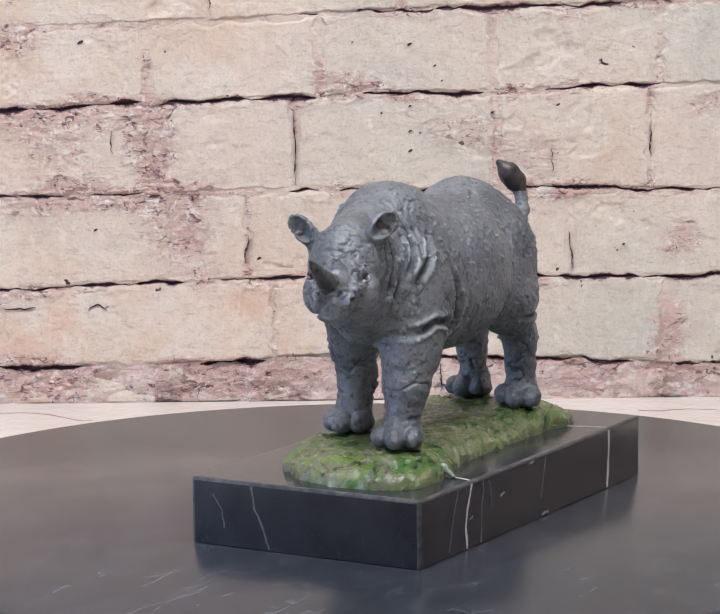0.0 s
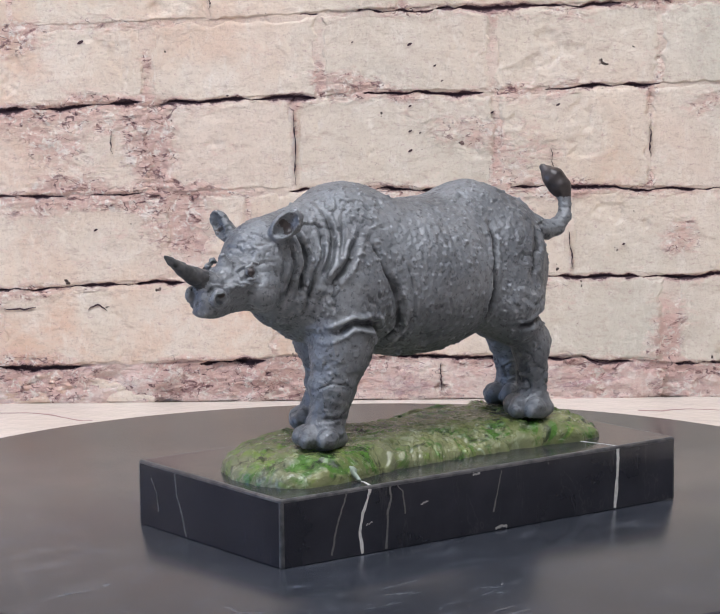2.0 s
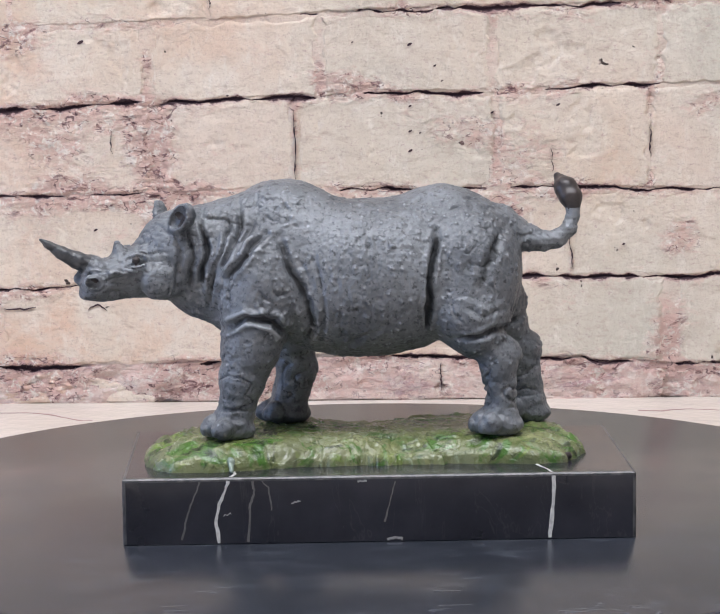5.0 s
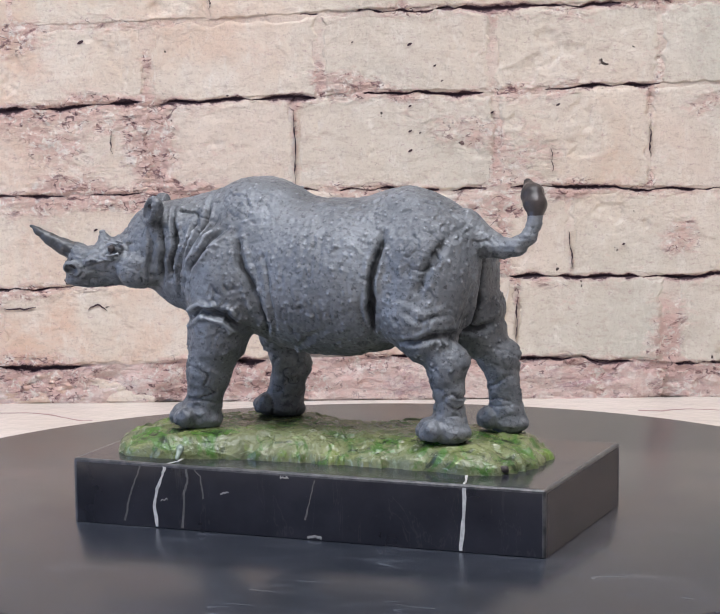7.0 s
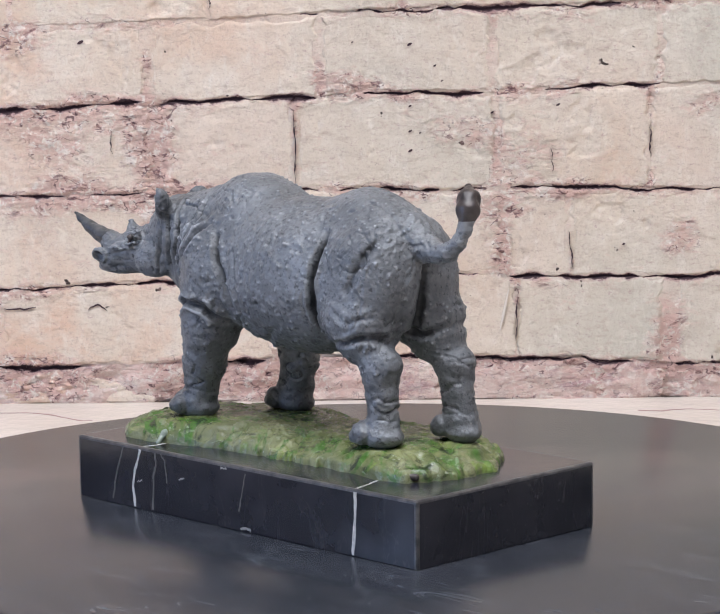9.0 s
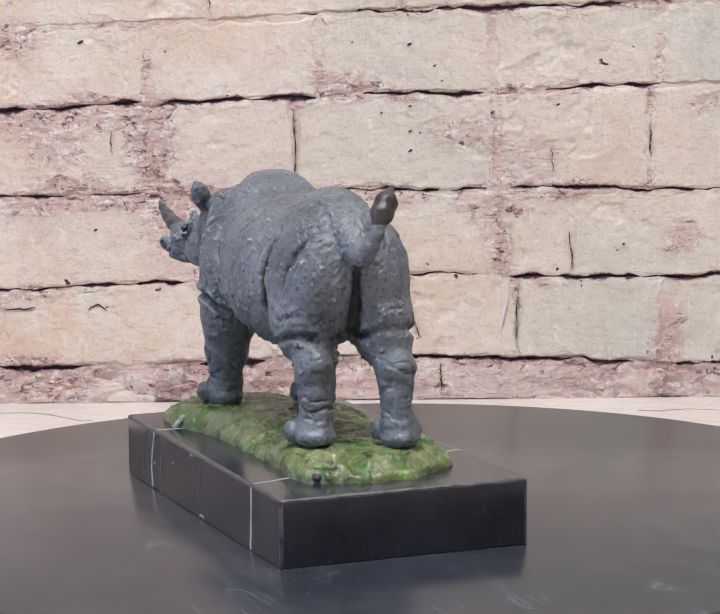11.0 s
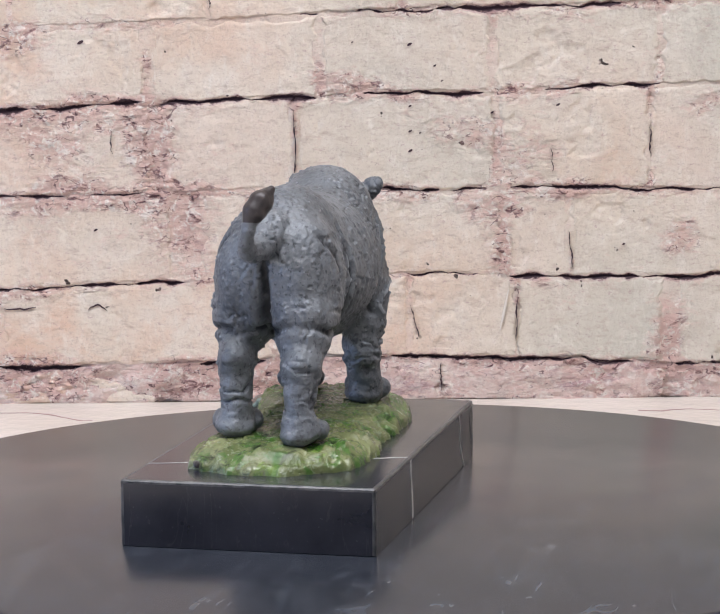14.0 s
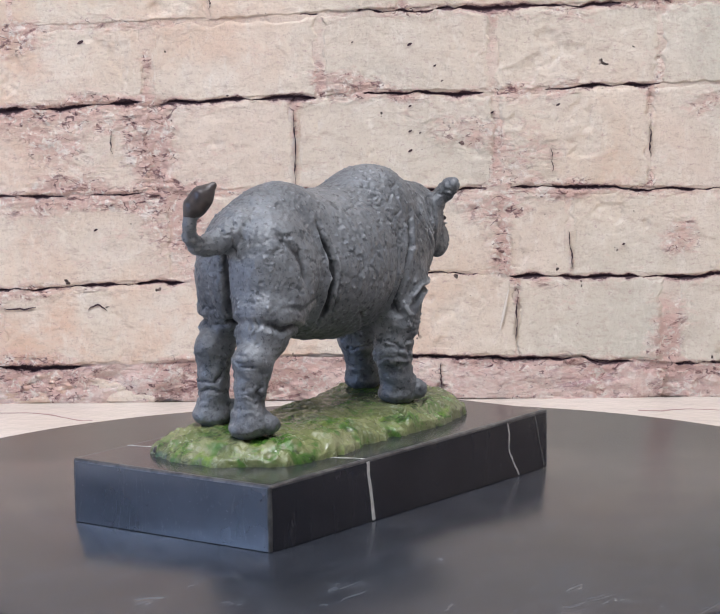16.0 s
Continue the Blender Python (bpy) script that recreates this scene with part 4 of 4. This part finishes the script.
def build_grass(parent):
    pts = np.array(OUTLINE, float)
    c = np.array((2.0, 1.0))
    a = np.arctan2(pts[:, 1] - c[1], pts[:, 0] - c[0])
    r = np.hypot(pts[:, 0] - c[0], pts[:, 1] - c[1])
    o = np.argsort(a)
    a, r = a[o], r[o]
    nu, nv = 520, 100
    th = np.linspace(-math.pi, math.pi, nu, endpoint=False)
    rr = np.interp(th, np.r_[a - 2 * math.pi, a, a + 2 * math.pi], np.r_[r, r, r])
    inner = rr * 0.99
    ragged = 1.5 * rough(np.cos(th) * 8, np.sin(th) * 8, th * 0, 3, 2) + 1.1 * rough(np.cos(th) * 30, np.sin(th) * 30, th * 0, 3, 4)
    s = np.concatenate([np.linspace(0, 0.9, nv - 16), 1 - 0.1 * (1 - np.linspace(0, 1, 17)[1:]) ** 1.5])
    k, t = np.meshgrid(s, th, indexing="ij")
    R = inner[None, :] * k + ragged[None, :] * np.exp(-(1 - k) * inner[None, :] / 2.5)
    x, y = c[0] + R * np.cos(t), c[1] + R * np.sin(t)
    d = (1 - k) * inner[None, :]
    rim = 3.2 + 1.1 * rough(np.cos(t) * 3.5, np.sin(t) * 3.5, t * 0, 1, 12)
    rise = 1 - np.exp(-d / 7.0)
    h = rim * (1 - np.exp(-d / 0.4)) + (10.3 - rim) * rise
    wx, wy = x + 5 * rough(x / 16, y / 16, x * 0, 2, 8), y + 5 * rough(x / 16, y / 16, x * 0 + 9, 2, 8)
    ridge = 1 - np.abs(rough(wx / 14, wy / 8, x * 0, 3, 3)) * 1.6
    leaf = 1 - np.abs(rough(wx / 5, wy / 4, x * 0, 3, 6)) * 1.6
    near = np.clip(d / 2, 0, 1) * np.clip(1.35 - d / 26, 0.3, 1)
    ledge = rough(wx / 9, wy / 7, x * 0, 3, 16)
    h = h + near * (0.9 * ridge + 0.6 * leaf - 0.8 + 0.7 * np.tanh(8 * (ledge - 0.15))) + 0.3 * rough(x / 1.6, y / 1.6, x * 0, 3, 5) * np.clip(d / 2, 0, 1)
    z = 25.6 + np.minimum(h, 12.0)
    v = np.stack([x, y, z], -1).reshape(-1, 3)
    n0 = len(s)
    idx = np.arange(n0 * nu).reshape(n0, nu)
    nxt = np.roll(idx, -1, 1)
    q = np.stack([idx[:-1], idx[1:], nxt[1:], nxt[:-1]], -1).reshape(-1, 4)
    ob = part("grass_mound", from_arrays("grass_mound", v * 0.001, q), GRASS, parent, "green and yellow painted grassy ground with rough edges")
    ob.location = (AXIS[0], AXIS[1], 0)
    return ob


def build_plinth(parent):
    bm = bmesh.new()
    box(bm, -BASE_L / 2, BASE_L / 2, -BASE_W / 2, BASE_W / 2, 0.0003, BASE_H, 0.0014, 3, False)
    for f in bm.faces:
        f.smooth = False
        n = f.normal
        f.material_index = 1 if max(abs(n.x), abs(n.y), abs(n.z)) < 0.995 else 0
    me = bpy.data.meshes.new("plinth")
    bm.to_mesh(me)
    bm.free()
    me.materials.append(MARBLE)
    me.materials.append(EDGE)
    ob = part("plinth", me, None, parent, "polished black marble block with white veins")
    ob.location = (AXIS[0], AXIS[1], 0)
    return ob


def vein(name, plane_, pts, width, material, parent):
    """A vein as a thin inlay on one face of the plinth: plane_ is (axis, place, outward sign), points in millimetres on the face."""
    ax, at, sgn = plane_
    pts = np.array(pts, float)
    k = np.linspace(0, len(pts) - 1, 28)
    p = np.stack([np.interp(k, np.arange(len(pts)), pts[:, m]) for m in (0, 1)], -1)
    wob = 0.35 * rough(k * 2.3 + pts[0, 0], k * 0, k * 0 + pts[0, 1], 3, 13)
    t = np.gradient(p, axis=0)
    t /= np.linalg.norm(t, axis=1, keepdims=True)
    nn = np.stack([-t[:, 1], t[:, 0]], -1)
    w = width * (0.85 + 0.28 * rough(k * 1.7 + 9, k * 0, k * 0 + pts[0, 0], 3, 14))[:, None] * 0.5
    p = p + nn * wob[:, None]
    verts = []
    for off in (0.12, -0.6):
        for e in (p + nn * w, p - nn * w):
            for a, b in e:
                c3 = [a, b]
                c3.insert(ax, at + sgn * off)
                verts.append(c3)
    n = len(p)
    i = np.arange(n - 1)
    q = np.concatenate([np.stack([i + a, i + b, i + b + 1, i + a + 1], -1) for a, b in ((0, n), (0, 2 * n), (n, 3 * n))])
    return part(name, from_arrays(name, np.array(verts) * 0.001, q, False), material, parent)


def build_veins(parent):
    left, right, front, top = (1, 50.0, 1), (1, -50.0, -1), (0, 98.5, 1), (2, 25.9, 1)
    vein("vein", left, [(58.0, 24.8), (58.6, 22), (61.4, 16), (62.8, 9.5), (61.9, 0.6)], 1.5, VEIN, parent)
    vein("vein", left, [(-66.4, 24.8), (-66.4, 15), (-65.4, 0.6)], 2.2, VEIN, parent)
    vein("vein", right, [(-36.2, 24.8), (-34.4, 14.4), (-32.0, 0.6)], 2.0, VEIN, parent)
    vein("vein", top, [(57.2, 48.9), (55.5, 42), (56, 34)], 1.2, VEIN, parent)
    vein("vein", top, [(-66.5, 48.9), (-64.5, 42), (-60, 28)], 1.3, VEIN, parent)
    vein("vein", top, [(-36.3, -48.9), (-39, -42), (-44, -30)], 1.3, VEIN, parent)
    vein("vein", right, [(66.0, 24.8), (67.5, 20), (67.2, 12), (71, 6), (75.2, 0.6)], 0.9, VEIN, parent)
    for f, pts, w in ((left, [(69, 24.5), (69.8, 21.5), (73.6, 12.2), (75.9, 2)], 0.8), (left, [(48.9, 24.5), (48.1, 21), (50, 14), (50.8, 0.8)], 1.2),
                      (left, [(45, 24.5), (42.6, 22), (41.6, 13)], 0.7), (left, [(-5.8, 23.6), (-3.8, 16.6), (-1.9, 7.7)], 0.6), (front, [(-22.9, 24.3), (-21.4, 15.6), (-17.6, 8.9), (-15.1, 0.8)], 0.9),
                      (front, [(-40, 20), (-36.1, 14.2), (-35.2, 7.1)], 0.6), (right, [(88.3, 24.5), (91, 14), (95.6, 1.5)], 0.8)):
        vein("faint_vein", f, pts, w, FAINT, parent)
    for pts, w in (([(8.5, 24.2), (6.5, 23.6), (5.2, 24.3)], 0.9), ([(-8.5, 0.9), (-5.6, 1.9), (-2.6, 0.9)], 1.4), ([(34, 15.4), (32.6, 16.1), (30.5, 16.6)], 0.7), ([(60, 11.2), (58.2, 11.8), (57, 12)], 0.5)):
        vein("chip", left, pts, w, CHIP, parent)


def build_lip_shade(parent):
    # Dark lump added for the shade under the grass lip.
    c = Clay((-86, 12, 22), (-60, 40, 40), 0.5)
    c.limb((-75, 26, 27.8), (-69, 30, 28.2), 1.5, 1.1, 1.0)
    c.limb((-72, 28, 28.8), (-69.5, 27, 30.4), 1.0, 0.7, 1.0)
    v, q = c.skin()
    v = v + 0.25 * np.stack([rough(*(v.T / 1.5 + k * 9), 2, 3) for k in range(3)], -1)
    ob = part("grass_lip_shade", from_arrays("grass_lip_shade", v * 0.001, q), DARK_BROWN, parent, "small dark lump standing for the shaded underside of the grass lip")
    ob.location = (AXIS[0], AXIS[1], 0)


def build_drip(parent):
    c = Clay((46, 14, 22), (68, 46, 42), 0.45)
    c.chain([(59, 24, 33.6, 1.0), (57, 29, 32.6, 1.5), (58, 33, 31.4, 1.1), (57, 37.5, 29.8, 1.3), (57, 41.5, 26.6, 0.9)], 1.0)
    v, q = c.skin()
    v = v + 0.3 * np.stack([rough(*(v.T / 2.0 + k * 7), 2, 5) for k in range(3)], -1)
    ob = part("pale_drip", from_arrays("pale_drip", v * 0.001, q), DRIP, parent, "pale grey-green drip of paint")
    ob.location = (AXIS[0], AXIS[1], 0)


def build_sheet_cracks():
    for pts in (CRACK_WEST, CRACK_EAST):
        p = np.array(pts, float) * 0.001
        k = np.linspace(0, len(p) - 1, 30)
        p = np.stack([np.interp(k, np.arange(len(p)), p[:, m]) for m in (0, 1)], -1)
        p[:, 1] += 0.0015 * rough(k * 1.3, k * 0, k * 0 + p[0, 0], 3, 17)
        w = 0.0014 * np.clip(0.6 + 0.5 * rough(k, k * 0, k * 0, 2, 18), 0.15, 1.2)
        v = [(x, y + sg * ww, z) for z in (TABLE_Z + 0.0002, TABLE_Z - 0.001) for sg in (1, -1) for (x, y), ww in zip(p, w)]
        n = len(p)
        i = np.arange(n - 1)
        q = np.concatenate([np.stack([i + a, i + b, i + b + 1, i + a + 1], -1) for a, b in ((0, n), (0, 2 * n), (n, 3 * n))])
        part("sheet_crack", from_arrays("sheet_crack", v, q, False), MAUVE, table)


CRACK_WEST = [(-208, 357), (-192, 357), (-177, 349), (-161, 332), (-153, 329)]
CRACK_EAST = [(192, 344), (176, 349), (160, 343), (147, 347)]
statuette = tagged(new("rhino_statuette"), "bronze rhino statuette on a black marble base", "statuette")
turntable = build_turntable()
turntable.location = (0.0, 0.008, 0.0)
plinth = build_plinth(statuette)
build_veins(plinth)
build_lip_shade(statuette)
build_drip(statuette)
build_sheet_cracks()
grass = build_grass(statuette)
rhino = build_rhino(statuette)
build_bricks()


def motions():
    walk(statuette, [(t, pose(0, 0, 0, 0, 0, a)) for t, a in TURN])
    walk(turntable, [(t, pose(0, 0.008, 0, 0, 0, a)) for t, a in TURN])


motions()
